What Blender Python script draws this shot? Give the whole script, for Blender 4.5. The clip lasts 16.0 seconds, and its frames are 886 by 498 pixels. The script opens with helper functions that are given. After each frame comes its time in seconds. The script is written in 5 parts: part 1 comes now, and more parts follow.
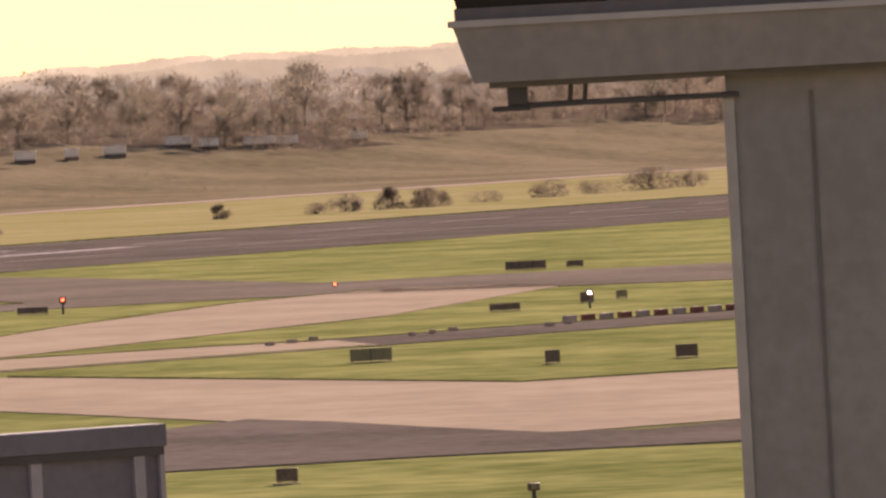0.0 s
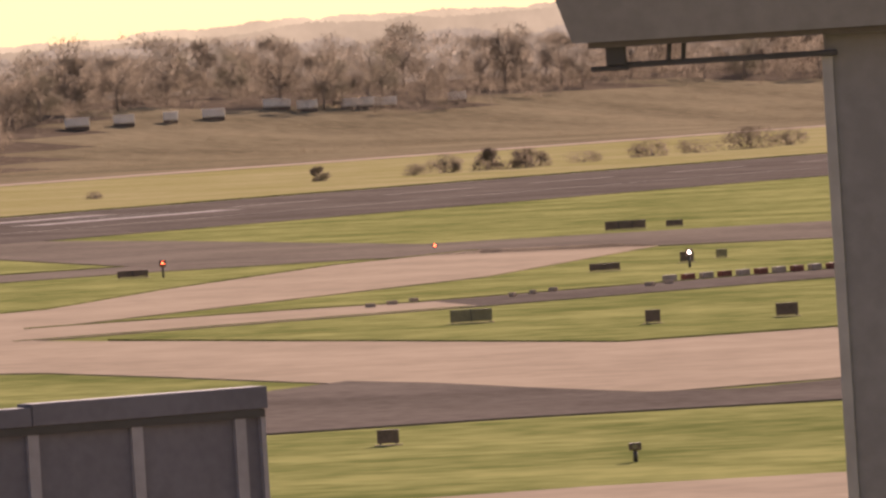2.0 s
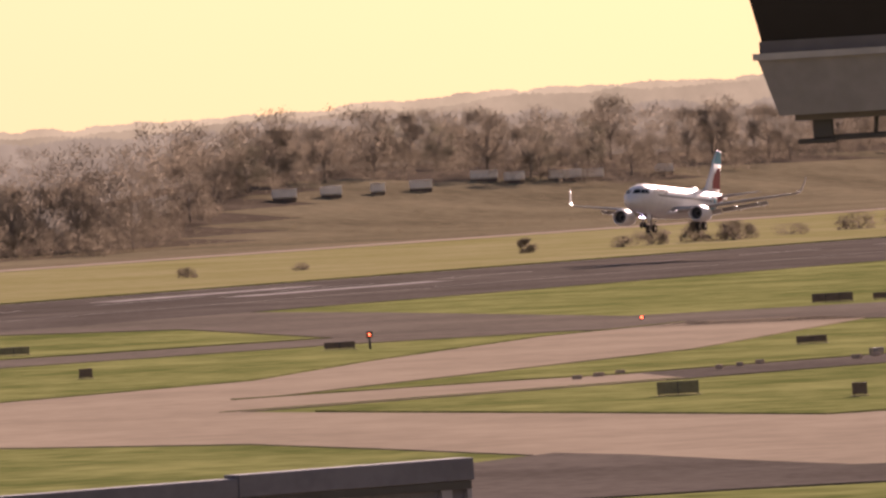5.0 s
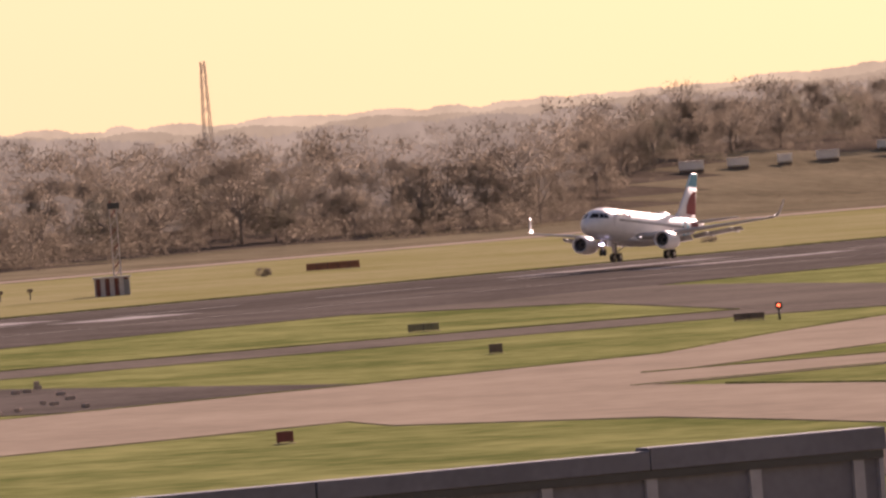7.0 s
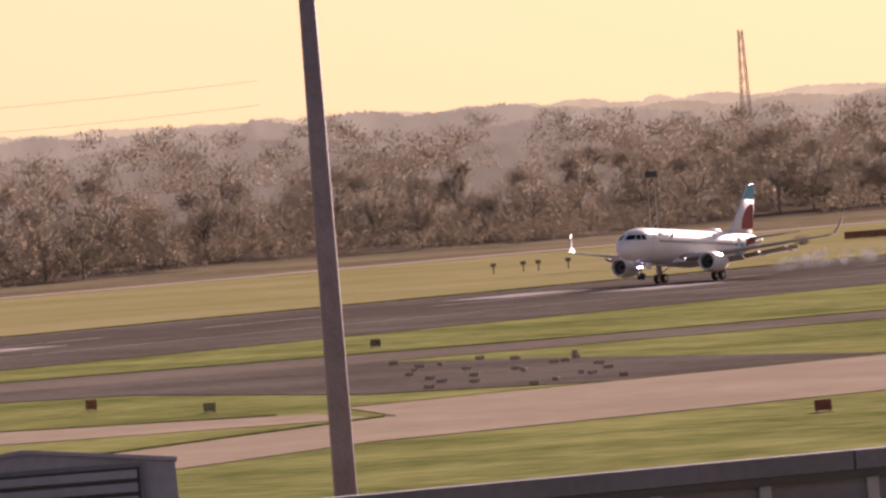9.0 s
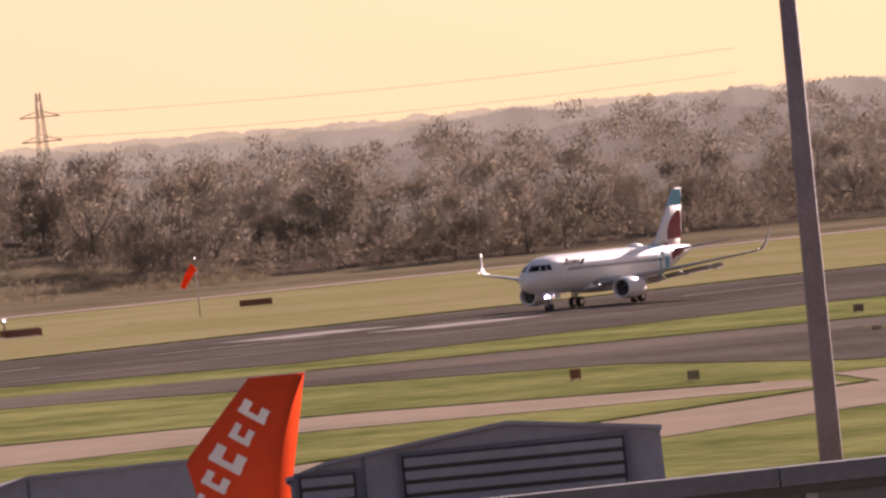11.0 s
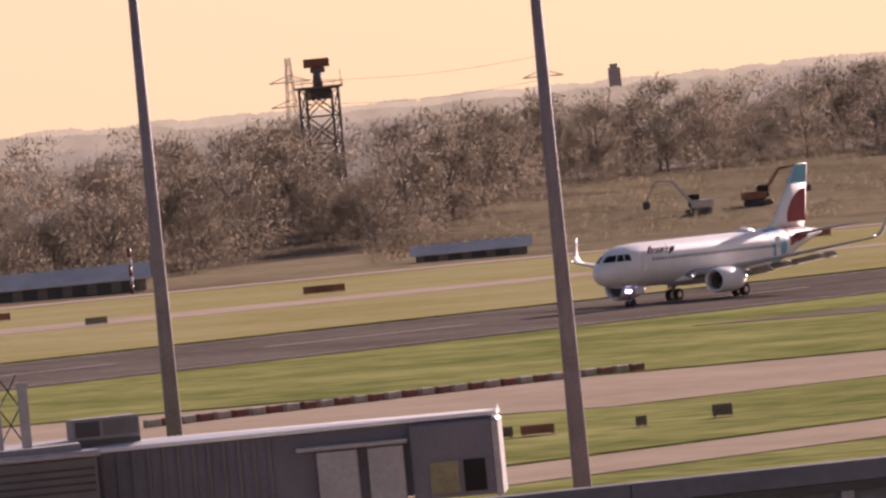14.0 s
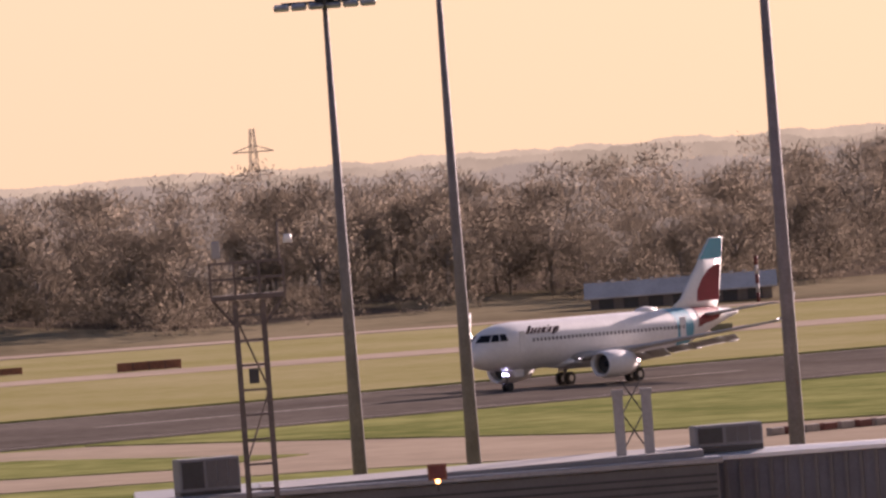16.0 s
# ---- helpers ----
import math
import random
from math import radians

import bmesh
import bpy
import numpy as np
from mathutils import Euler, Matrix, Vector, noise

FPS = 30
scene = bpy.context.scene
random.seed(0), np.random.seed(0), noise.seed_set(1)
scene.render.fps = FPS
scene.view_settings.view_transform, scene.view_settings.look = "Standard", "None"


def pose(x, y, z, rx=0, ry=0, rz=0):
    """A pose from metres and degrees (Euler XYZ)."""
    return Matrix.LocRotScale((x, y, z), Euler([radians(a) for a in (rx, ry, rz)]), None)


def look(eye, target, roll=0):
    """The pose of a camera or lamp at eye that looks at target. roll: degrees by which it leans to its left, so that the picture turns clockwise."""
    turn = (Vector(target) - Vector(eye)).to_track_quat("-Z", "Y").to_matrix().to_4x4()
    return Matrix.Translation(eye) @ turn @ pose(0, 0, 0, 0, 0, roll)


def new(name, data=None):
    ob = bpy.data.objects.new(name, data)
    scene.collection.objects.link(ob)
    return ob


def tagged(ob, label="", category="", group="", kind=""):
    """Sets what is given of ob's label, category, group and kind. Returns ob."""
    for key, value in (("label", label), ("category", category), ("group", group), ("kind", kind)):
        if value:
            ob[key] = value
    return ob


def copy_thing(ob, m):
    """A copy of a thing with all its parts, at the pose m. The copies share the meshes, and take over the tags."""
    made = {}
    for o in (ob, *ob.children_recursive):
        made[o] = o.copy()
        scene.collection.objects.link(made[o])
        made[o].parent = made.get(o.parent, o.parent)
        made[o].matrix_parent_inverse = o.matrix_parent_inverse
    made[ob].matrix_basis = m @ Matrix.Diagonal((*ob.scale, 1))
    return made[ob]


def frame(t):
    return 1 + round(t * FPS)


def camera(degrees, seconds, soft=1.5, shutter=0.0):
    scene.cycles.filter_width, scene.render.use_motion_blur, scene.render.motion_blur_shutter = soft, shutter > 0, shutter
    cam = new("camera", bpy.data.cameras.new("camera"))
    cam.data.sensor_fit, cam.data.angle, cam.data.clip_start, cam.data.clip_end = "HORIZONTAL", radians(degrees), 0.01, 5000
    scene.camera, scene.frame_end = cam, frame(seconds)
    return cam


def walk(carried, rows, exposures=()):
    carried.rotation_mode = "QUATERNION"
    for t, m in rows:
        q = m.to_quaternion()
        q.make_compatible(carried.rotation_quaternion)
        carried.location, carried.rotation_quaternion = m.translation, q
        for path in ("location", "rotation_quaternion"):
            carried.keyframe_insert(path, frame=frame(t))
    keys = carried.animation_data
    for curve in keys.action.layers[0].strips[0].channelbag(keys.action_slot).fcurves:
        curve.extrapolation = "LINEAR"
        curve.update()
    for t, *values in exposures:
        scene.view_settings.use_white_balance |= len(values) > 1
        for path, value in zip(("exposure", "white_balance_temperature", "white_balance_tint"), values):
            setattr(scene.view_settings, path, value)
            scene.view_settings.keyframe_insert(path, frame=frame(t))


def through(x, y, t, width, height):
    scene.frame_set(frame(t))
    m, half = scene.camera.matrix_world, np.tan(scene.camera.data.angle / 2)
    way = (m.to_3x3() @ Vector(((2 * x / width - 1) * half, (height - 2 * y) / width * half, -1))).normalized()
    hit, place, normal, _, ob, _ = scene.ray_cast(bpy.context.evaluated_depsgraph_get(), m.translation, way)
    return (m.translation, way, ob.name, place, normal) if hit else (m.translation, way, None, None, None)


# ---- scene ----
EYE_Z = 20.0
RUNWAY = radians(23.0)          # bearing of the runway's far end, from +y towards +x


def bearing(az, el=0.0, d=100.0):
    """A place by its bearing and elevation from the viewing deck, in degrees, and its distance along the ground."""
    a = radians(az)
    return Vector((d * math.sin(a), d * math.cos(a), EYE_Z + d * math.tan(radians(el))))


def slope(x, y):
    """The airfield's gentle cross fall."""
    s = x * 0.98769 + y * 0.15643
    return -0.0134 * max(-1500.0, min(1500.0, s))


def plan(u, v):
    """x, y of a place u metres along the runway's direction and v metres off, square to it."""
    return (u * math.sin(RUNWAY) - v * math.cos(RUNWAY), u * math.cos(RUNWAY) + v * math.sin(RUNWAY))


def smooth(a, b, x):
    t = max(0.0, min(1.0, (x - a) / (b - a)))
    return t * t * (3 - 2 * t)


WOOD_TOP = ((-34, 0.06), (-18.8, 0.05), (-18.0, 0.02), (-17.4, 0.0), (-16.5, -0.01), (-15.5, 0.02), (-14.9, -0.04), (-14.1, -0.06), (-13.4, -0.02), (-12.6, 0.08), (-11.8, 0.06), (-10.8, 0.0), (-10.2, 0.04),
            (-9.6, 0.0), (-9.0, 0.04), (-7.9, 0.04), (-6.2, 0.03), (-5.5, -0.05), (-4.2, -0.08), (-3.2, -0.07), (-2.5, -0.04), (0.0, -0.07), (16, -0.07))


def edge(az):
    """v of the wood's front edge, with grassy banks left open before it."""
    gap = 130 * smooth(-15.2, -14.2, az) * smooth(-10.6, -11.8, az) + 85 * smooth(-3.4, -2.6, az)
    return 850 + 14 * math.sin(az * 2.3) + max(0, -17 - az) * 12 + gap + 24 * smooth(-18.3, -17.9, az) * smooth(-14.0, -14.5, az)


def hill(u, v):
    """How far the land rises behind the perimeter road, up to the wooded crest."""
    if v < 845:
        return 0.0
    n = noise.noise((u * 0.0035, v * 0.0035, 3.0)) * 0.5 + 0.5
    az = math.degrees(RUNWAY - math.atan2(v, max(u, 1.0)))
    h = 5.0 * smooth(845, 1000, v) + 2.0 * n * smooth(860, 950, v) + 5.0 * smooth(-3.8, -2.6, az) * smooth(850, 990, v)
    x, y = plan(u, v)
    crest = EYE_Z + math.hypot(x, y) * math.tan(radians(float(np.interp(az, *zip(*WOOD_TOP))))) - 12.5 - slope(x, y)
    e = edge(max(-25.0, min(5.0, az)))
    return h + (crest - h) * smooth(e + 10, e + 380, v)


def land(u, v, up=0.0):
    x, y = plan(u, v)
    return Vector((x, y, slope(x, y) + hill(u, v) + up))


# ---- camera ----
cam = camera(4.726, 16.0, soft=2.6, shutter=0.0)
TURNS = [
    (0, 0.000, -1.030, 3.11), (0.5, -0.236, -1.102, 3.28), (1, -0.375, -1.118, 3.21), (1.5, -0.401, -1.185, 3.25),
    (2, -0.543, -1.208, 3.53), (2.5, -0.770, -0.884, 3.77), (3, -0.692, -0.664, 3.59), (3.2, -0.635, -0.653, 3.79),
    (5.3, -1.819, -0.825, 3.55), (5.5, -1.977, -0.880, 3.77), (6, -2.518, -0.953, 3.89), (6.5, -3.215, -0.879, 4.26),
    (7, -3.805, -0.756, 4.38), (7.5, -4.179, -0.677, 4.36), (8, -4.713, -0.644, 4.38), (8.5, -5.383, -0.691, 4.26),
    (8.7, -5.928, -0.702, 4.36), (10.8, -9.035, -0.642, 5.25), (11, -9.256, -0.651, 5.47), (11.5, -10.353, -0.596, 5.47),
    (12, -11.186, -0.595, 5.39), (12.5, -11.964, -0.644, 5.15), (13, -13.059, -0.782, 5.23), (13.5, -13.800, -0.844, 5.61),
    (14, -15.000, -0.710, 5.51), (14.5, -15.645, -0.435, 5.60), (15, -16.467, -0.314, 5.33), (15.5, -17.151, -0.362, 5.11),
    (15.8, -17.866, -0.376, 4.62), (16, -18.329, -0.383, 4.35)]
walk(cam, [(t, look((0, 0, EYE_Z), bearing(az, el, 100), -roll)) for t, az, el, roll in TURNS],
     exposures=[(0, 1.5, 6550, 34), (2.2, 1.4, 6550, 34), (3.1, 1.25, 6550, 35), (5.3, 1.15, 6500, 37), (8.0, 1.15, 6400, 39), (12, 1.15, 6250, 39), (16, 1.15, 6100, 39)])

# ---- light ----
SUN_AZ, SUN_EL = 14.0, 16.0
world = bpy.data.worlds.new("world")
scene.world = world
world.use_nodes = True
wn = world.node_tree.nodes
sky = wn.new("ShaderNodeTexSky")
sky.sky_type, sky.sun_disc = "NISHITA", False
sky.sun_elevation, sky.sun_rotation = radians(SUN_EL), radians(SUN_AZ)
sky.dust_density, sky.air_density, sky.ozone_density, sky.altitude = 1.2, 1.15, 1.0, 100
wn["Background"].inputs["Strength"].default_value = 0.04
# a layer of winter haze pales the sky evenly all round the horizon and thins out upwards
coord, split, thin = wn.new("ShaderNodeTexCoord"), wn.new("ShaderNodeSeparateXYZ"), wn.new("ShaderNodeMapRange")
thin.interpolation_type = "SMOOTHSTEP"
thin.inputs["From Min"].default_value, thin.inputs["From Max"].default_value = 0.0, 0.35
thin.inputs["To Min"].default_value, thin.inputs["To Max"].default_value = 0.8, 0.0
haze = wn.new("ShaderNodeMixRGB")
haze.inputs[2].default_value = (12.2, 8.9, 5.0, 1)
for a, b in ((coord.outputs["Generated"], split.inputs[0]), (split.outputs["Z"], thin.inputs["Value"]), (thin.outputs[0], haze.inputs[0]),
             (sky.outputs[0], haze.inputs[1]), (haze.outputs[0], wn["Background"].inputs[0])):
    world.node_tree.links.new(a, b)
sun = new("sun", bpy.data.lights.new("sun", "SUN"))
sun.data.energy, sun.data.angle, sun.data.color = 5.0, radians(0.6), (1.0, 0.83, 0.64)
sun.matrix_world = look(bearing(SUN_AZ, SUN_EL, 1000), (0, 0, EYE_Z))


# ---- materials ----
def mat(name, color, rough=0.8, dark=0.7, scale=1.0, fine=12.0, bump=0.15, metal=0.0, other=None, vary=0.0, spec=0.5):
    """A surface with stains at one scale and grain at a finer one, in metres."""
    m = bpy.data.materials.new(name)
    m.use_nodes = True
    n, l = m.node_tree.nodes, m.node_tree.links
    b = n["Principled BSDF"]
    tc = n.new("ShaderNodeNewGeometry")
    big, small = n.new("ShaderNodeTexNoise"), n.new("ShaderNodeTexNoise")
    for tex, s in ((big, scale), (small, fine)):
        tex.inputs["Scale"].default_value, tex.inputs["Detail"].default_value = s, 6
        l.new(tc.outputs["Position"], tex.inputs["Vector"])
    mixf = n.new("ShaderNodeMath")
    mixf.operation = "MULTIPLY_ADD"
    mixf.inputs[1].default_value = 0.45
    l.new(small.outputs[0], mixf.inputs[0])
    half = n.new("ShaderNodeMath")
    half.operation = "MULTIPLY"
    half.inputs[1].default_value = 0.55
    l.new(big.outputs[0], half.inputs[0])
    l.new(half.outputs[0], mixf.inputs[2])
    ramp = n.new("ShaderNodeValToRGB")
    a, z = ramp.color_ramp.elements
    a.position, z.position = 0.38, 0.62
    a.color = (*(other or [c * dark for c in color]), 1)
    z.color = (*color, 1)
    l.new(mixf.outputs[0], ramp.inputs[0])
    out = ramp.outputs[0]
    if vary:
        oi, hsv = n.new("ShaderNodeObjectInfo"), n.new("ShaderNodeHueSaturation")
        mr = n.new("ShaderNodeMapRange")
        mr.inputs["To Min"].default_value, mr.inputs["To Max"].default_value = 1 - vary, 1 + vary
        l.new(oi.outputs["Random"], mr.inputs["Value"])
        l.new(mr.outputs[0], hsv.inputs["Value"])
        l.new(out, hsv.inputs["Color"])
        out = hsv.outputs[0]
    l.new(out, b.inputs["Base Color"])
    b.inputs["Roughness"].default_value, b.inputs["Metallic"].default_value = rough, metal
    b.inputs["Specular IOR Level"].default_value = spec
    if bump:
        bp = n.new("ShaderNodeBump")
        bp.inputs["Strength"].default_value = bump
        l.new(small.outputs[0], bp.inputs["Height"])
        l.new(bp.outputs[0], b.inputs["Normal"])
    return m


def twiggy(name, color, dark, through=0.3, crown=True):
    """Thin twigs and dead leaves, lit through from behind as well as from in front; a crown's twigs shade as one rounded mass."""
    m = mat(name, color, 0.9, dark, 0.03, 0.4, 0, vary=0.12, spec=0.0)
    n, l = m.node_tree.nodes, m.node_tree.links
    b, out = n["Principled BSDF"], n["Material Output"]
    src = b.inputs["Base Color"].links[0].from_socket
    tr, mx = n.new("ShaderNodeBsdfTranslucent"), n.new("ShaderNodeMixShader")
    l.new(src, tr.inputs["Color"])
    if crown:
        at, vt = n.new("ShaderNodeAttribute"), n.new("ShaderNodeVectorTransform")
        at.attribute_name = "outward"
        vt.vector_type, vt.convert_from, vt.convert_to = "NORMAL", "OBJECT", "WORLD"
        l.new(at.outputs["Vector"], vt.inputs[0])
        l.new(vt.outputs[0], b.inputs["Normal"])
        l.new(vt.outputs[0], tr.inputs["Normal"])
    mx.inputs[0].default_value = through
    l.new(b.outputs[0], mx.inputs[1])
    l.new(tr.outputs[0], mx.inputs[2])
    l.new(mx.outputs[0], out.inputs["Surface"])
    return m


def glow(name, color, strength):
    m = bpy.data.materials.new(name)
    m.use_nodes = True
    b = m.node_tree.nodes["Principled BSDF"]
    b.inputs["Base Color"].default_value = (*color, 1)
    b.inputs["Emission Color"].default_value = (*color, 1)
    b.inputs["Emission Strength"].default_value = strength
    return m


GRASS = mat("grass", (0.285, 0.285, 0.11), 0.9, scale=0.05, fine=0.35, other=(0.12, 0.14, 0.045), bump=0.6, spec=0.0)
DRY = mat("dry_grass", (0.34, 0.30, 0.16), 0.9, scale=0.03, fine=0.4, other=(0.25, 0.23, 0.09), bump=0.6, spec=0.0)
TARMAC = mat("tarmac", (0.165, 0.142, 0.122), 0.75, scale=0.05, fine=0.8, dark=0.6, bump=0.1, spec=0.0)
WORN = mat("worn_tarmac", (0.21, 0.18, 0.148), 0.8, scale=0.04, fine=0.6, dark=0.65, bump=0.1, spec=0.0)
CONCRETE = mat("concrete", (0.39, 0.32, 0.24), 0.9, scale=0.05, fine=0.4, dark=0.78, bump=0.1, spec=0.0)
PALE = mat("pale_road", (0.42, 0.34, 0.27), 0.9, scale=0.05, fine=0.6, dark=0.8, bump=0.1, spec=0.0)
EARTH = mat("scrubland", (0.25, 0.21, 0.135), 0.95, scale=0.02, fine=0.3, dark=0.55, bump=0.5, spec=0.0)
LITTER = mat("leaf_litter", (0.15, 0.12, 0.09), 0.95, scale=0.05, fine=0.5, dark=0.6, bump=0.4, spec=0.0)
SKID = mat("tyre_rubber_marks", (0.12, 0.104, 0.09), 0.85, scale=0.08, fine=0.6, dark=0.75, bump=0.05, spec=0.0)
PAINT = mat("runway_paint", (0.50, 0.46, 0.43), 0.8, scale=0.3, fine=2, dark=0.6, bump=0.05, spec=0.0)
TWIG = twiggy("twigs", (0.28, 0.235, 0.18), 0.85)
# far wood's twigs, given their own flatter tone in place of haze
FAR_TWIG = twiggy("far_twigs", (0.27, 0.23, 0.18), 0.88)
SCRUB = twiggy("dead_bramble", (0.27, 0.225, 0.15), 0.8)
BARK = mat("bark", (0.28, 0.235, 0.19), 0.9, scale=0.5, fine=4, dark=0.6)
IVY = twiggy("evergreen", (0.21, 0.19, 0.14), 0.85)
HEDGE = twiggy("hedge_twigs", (0.26, 0.218, 0.165), 0.85)
WHITE = mat("white_gloss", (0.78, 0.77, 0.76), 0.42, scale=0.4, fine=3, dark=0.88, bump=0, spec=0.3)
GREYM = mat("bare_metal", (0.45, 0.45, 0.46), 0.35, scale=0.6, fine=4, dark=0.8, metal=0.8, bump=0.03)
DARKM = mat("dark_metal", (0.05, 0.05, 0.055), 0.5, scale=1, fine=6, dark=0.7, bump=0.05)
RUBBER = mat("rubber", (0.025, 0.025, 0.027), 0.8, scale=2, fine=10, dark=0.7, bump=0.05)
WINGG = mat("wing_grey", (0.44, 0.435, 0.43), 0.5, scale=0.4, fine=3, dark=0.85, bump=0.02, spec=0.15)
PORT = mat("cabin_glass", (0.20, 0.19, 0.19), 0.3, scale=1, fine=5, dark=0.8, bump=0, spec=0.3)
GLASS = mat("cockpit_glass", (0.015, 0.015, 0.018), 0.12, scale=1, fine=5, dark=0.8, bump=0, spec=0.15)
TEAL = mat("teal_paint", (0.15, 0.42, 0.54), 0.5, scale=0.5, fine=3, dark=0.9, bump=0, spec=0.2)
BURGUNDY = mat("burgundy_paint", (0.25, 0.045, 0.055), 0.5, scale=0.5, fine=3, dark=0.85, bump=0, spec=0.2)
ORANGE = mat("orange_paint", (0.80, 0.085, 0.02), 0.6, scale=0.5, fine=3, dark=0.9, bump=0, spec=0.15)
DARKTXT = mat("dark_lettering", (0.06, 0.03, 0.04), 0.4, scale=1, fine=6, dark=0.8, bump=0)
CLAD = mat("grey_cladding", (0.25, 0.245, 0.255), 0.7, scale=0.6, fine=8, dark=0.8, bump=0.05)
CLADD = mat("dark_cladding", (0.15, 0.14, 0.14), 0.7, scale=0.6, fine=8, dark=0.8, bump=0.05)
SLATE = mat("slate_metal", (0.165, 0.165, 0.19), 0.7, scale=0.6, fine=8, dark=0.8, bump=0.05, spec=0.1)
PLANT = mat("plant_grey", (0.32, 0.315, 0.335), 0.7, scale=0.6, fine=8, dark=0.82, bump=0.05, spec=0.1)
ZINC = mat("zinc", (0.34, 0.34, 0.36), 0.4, scale=0.5, fine=5, dark=0.75, bump=0.05, metal=0.3)
POLE = mat("galvanised_pole", (0.22, 0.195, 0.215), 0.75, scale=0.8, fine=8, dark=0.7, bump=0.08, metal=0.1)
# far-off steel, its base colour paled in place of haze
HAZE_STEEL = mat("haze_pale_steel", (0.60, 0.53, 0.44), 0.8, scale=0.3, fine=2, dark=0.8, bump=0.05, spec=0.1)
STEEL = mat("rusty_steel", (0.17, 0.135, 0.12), 0.7, scale=0.8, fine=6, dark=0.6, bump=0.1)
SIGNB = mat("sign_back", (0.17, 0.125, 0.095), 0.7, scale=1.5, fine=8, dark=0.6, bump=0.05)
SIGNR = mat("sign_red", (0.19, 0.04, 0.033), 0.5, scale=1.5, fine=8, dark=0.7, bump=0.05)
SIGNG = mat("sign_olive", (0.24, 0.22, 0.12), 0.6, scale=1.5, fine=8, dark=0.7, bump=0.05)
DULLW = mat("dirty_white_plastic", (0.36, 0.31, 0.27), 0.7, scale=1.5, fine=8, dark=0.6, bump=0.1)
DULLR = mat("faded_red_plastic", (0.19, 0.06, 0.045), 0.7, scale=1.5, fine=8, dark=0.6, bump=0.1)
RUST = mat("rust_board", (0.30, 0.125, 0.07), 0.8, scale=0.6, fine=5, dark=0.6, bump=0.1)
MORTAR = mat("white_block", (0.55, 0.50, 0.47), 0.7, scale=1.5, fine=8, dark=0.7, bump=0.1)
SOCK = twiggy("windsock_cloth", (0.9, 0.10, 0.02), 0.9, 0.4, False)
CREAM = mat("cream_caravan", (0.82, 0.77, 0.68), 0.5, scale=0.6, fine=4, dark=0.85, bump=0, spec=0.3)
ROOF = mat("shed_roof", (0.62, 0.58, 0.54), 0.8, scale=0.3, fine=3, dark=0.75, bump=0.05, spec=0.0)
CEDAR = mat("shed_wall", (0.20, 0.17, 0.15), 0.8, scale=0.5, fine=4, dark=0.7, bump=0.05)
NAV = glow("navigation_light", (1.0, 0.9, 0.8), 1.6)
LAMP = glow("landing_light", (0.70, 0.68, 1.0), 18.0)
BEACON = glow("red_light", (1.0, 0.12, 0.04), 3.0)
AMBER = glow("amber_light", (1.0, 0.5, 0.12), 4.0)


# ---- building blocks ----
def mesh_of(bm, name, materials):
    me = bpy.data.meshes.new(name)
    bm.to_mesh(me)
    bm.free()
    for m in (materials if isinstance(materials, (list, tuple)) else [materials]):
        me.materials.append(m)
    return me


def part(name, bm, material, parent, label=""):
    ob = new(name, mesh_of(bm, name, material))
    ob.parent = parent
    return tagged(ob, label)


def thing(name, label, category, m=None, group="", kind=""):
    ob = new(name)
    ob.empty_display_size = 0.5
    if m is not None:
        ob.matrix_world = m
    return tagged(ob, label, category, group, kind)


def lone(name, bm, material, label, category, m=None, group="", kind=""):
    ob = new(name, mesh_of(bm, name, material))
    if m is not None:
        ob.matrix_world = m
    return tagged(ob, label, category, group, kind)


def box(bm, x0, x1, y0, y1, z0, z1, bevel=0.0, m=None):
    r = bmesh.ops.create_cube(bm, size=1.0)
    vs = r["verts"]
    bmesh.ops.scale(bm, vec=(x1 - x0, y1 - y0, z1 - z0), verts=vs)
    bmesh.ops.translate(bm, vec=((x0 + x1) / 2, (y0 + y1) / 2, (z0 + z1) / 2), verts=vs)
    if bevel:
        es = list({e for v in vs for e in v.link_edges})
        r = bmesh.ops.bevel(bm, geom=es, offset=bevel, segments=1, affect="EDGES")
        vs = list({v for f in r["faces"] for v in f.verts} | {v for v in vs if v.is_valid})
    if m is not None:
        bmesh.ops.transform(bm, matrix=m, verts=vs)
    return vs


def boxed(*a, **k):
    bm = bmesh.new()
    box(bm, *a, **k)
    return bm


def tube(bm, a, b, ra, rb=None, n=8, caps=True):
    a, b = Vector(a), Vector(b)
    rb = ra if rb is None else rb
    q = (b - a).to_track_quat("Z", "Y").to_matrix()
    rings = []
    for p, r in ((a, ra), (b, rb)):
        rings.append([bm.verts.new(p + q @ Vector((r * math.cos(2 * math.pi * i / n), r * math.sin(2 * math.pi * i / n), 0))) for i in range(n)])
    for i in range(n):
        f = bm.faces.new((rings[0][i], rings[0][(i + 1) % n], rings[1][(i + 1) % n], rings[1][i]))
        f.smooth = n > 6
    if caps:
        bm.faces.new(rings[0][::-1])
        bm.faces.new(rings[1])
    return bm


def tubes(*segs, n=6):
    bm = bmesh.new()
    for s in segs:
        tube(bm, s[0], s[1], s[2], s[3] if len(s) > 3 else None, n)
    return bm


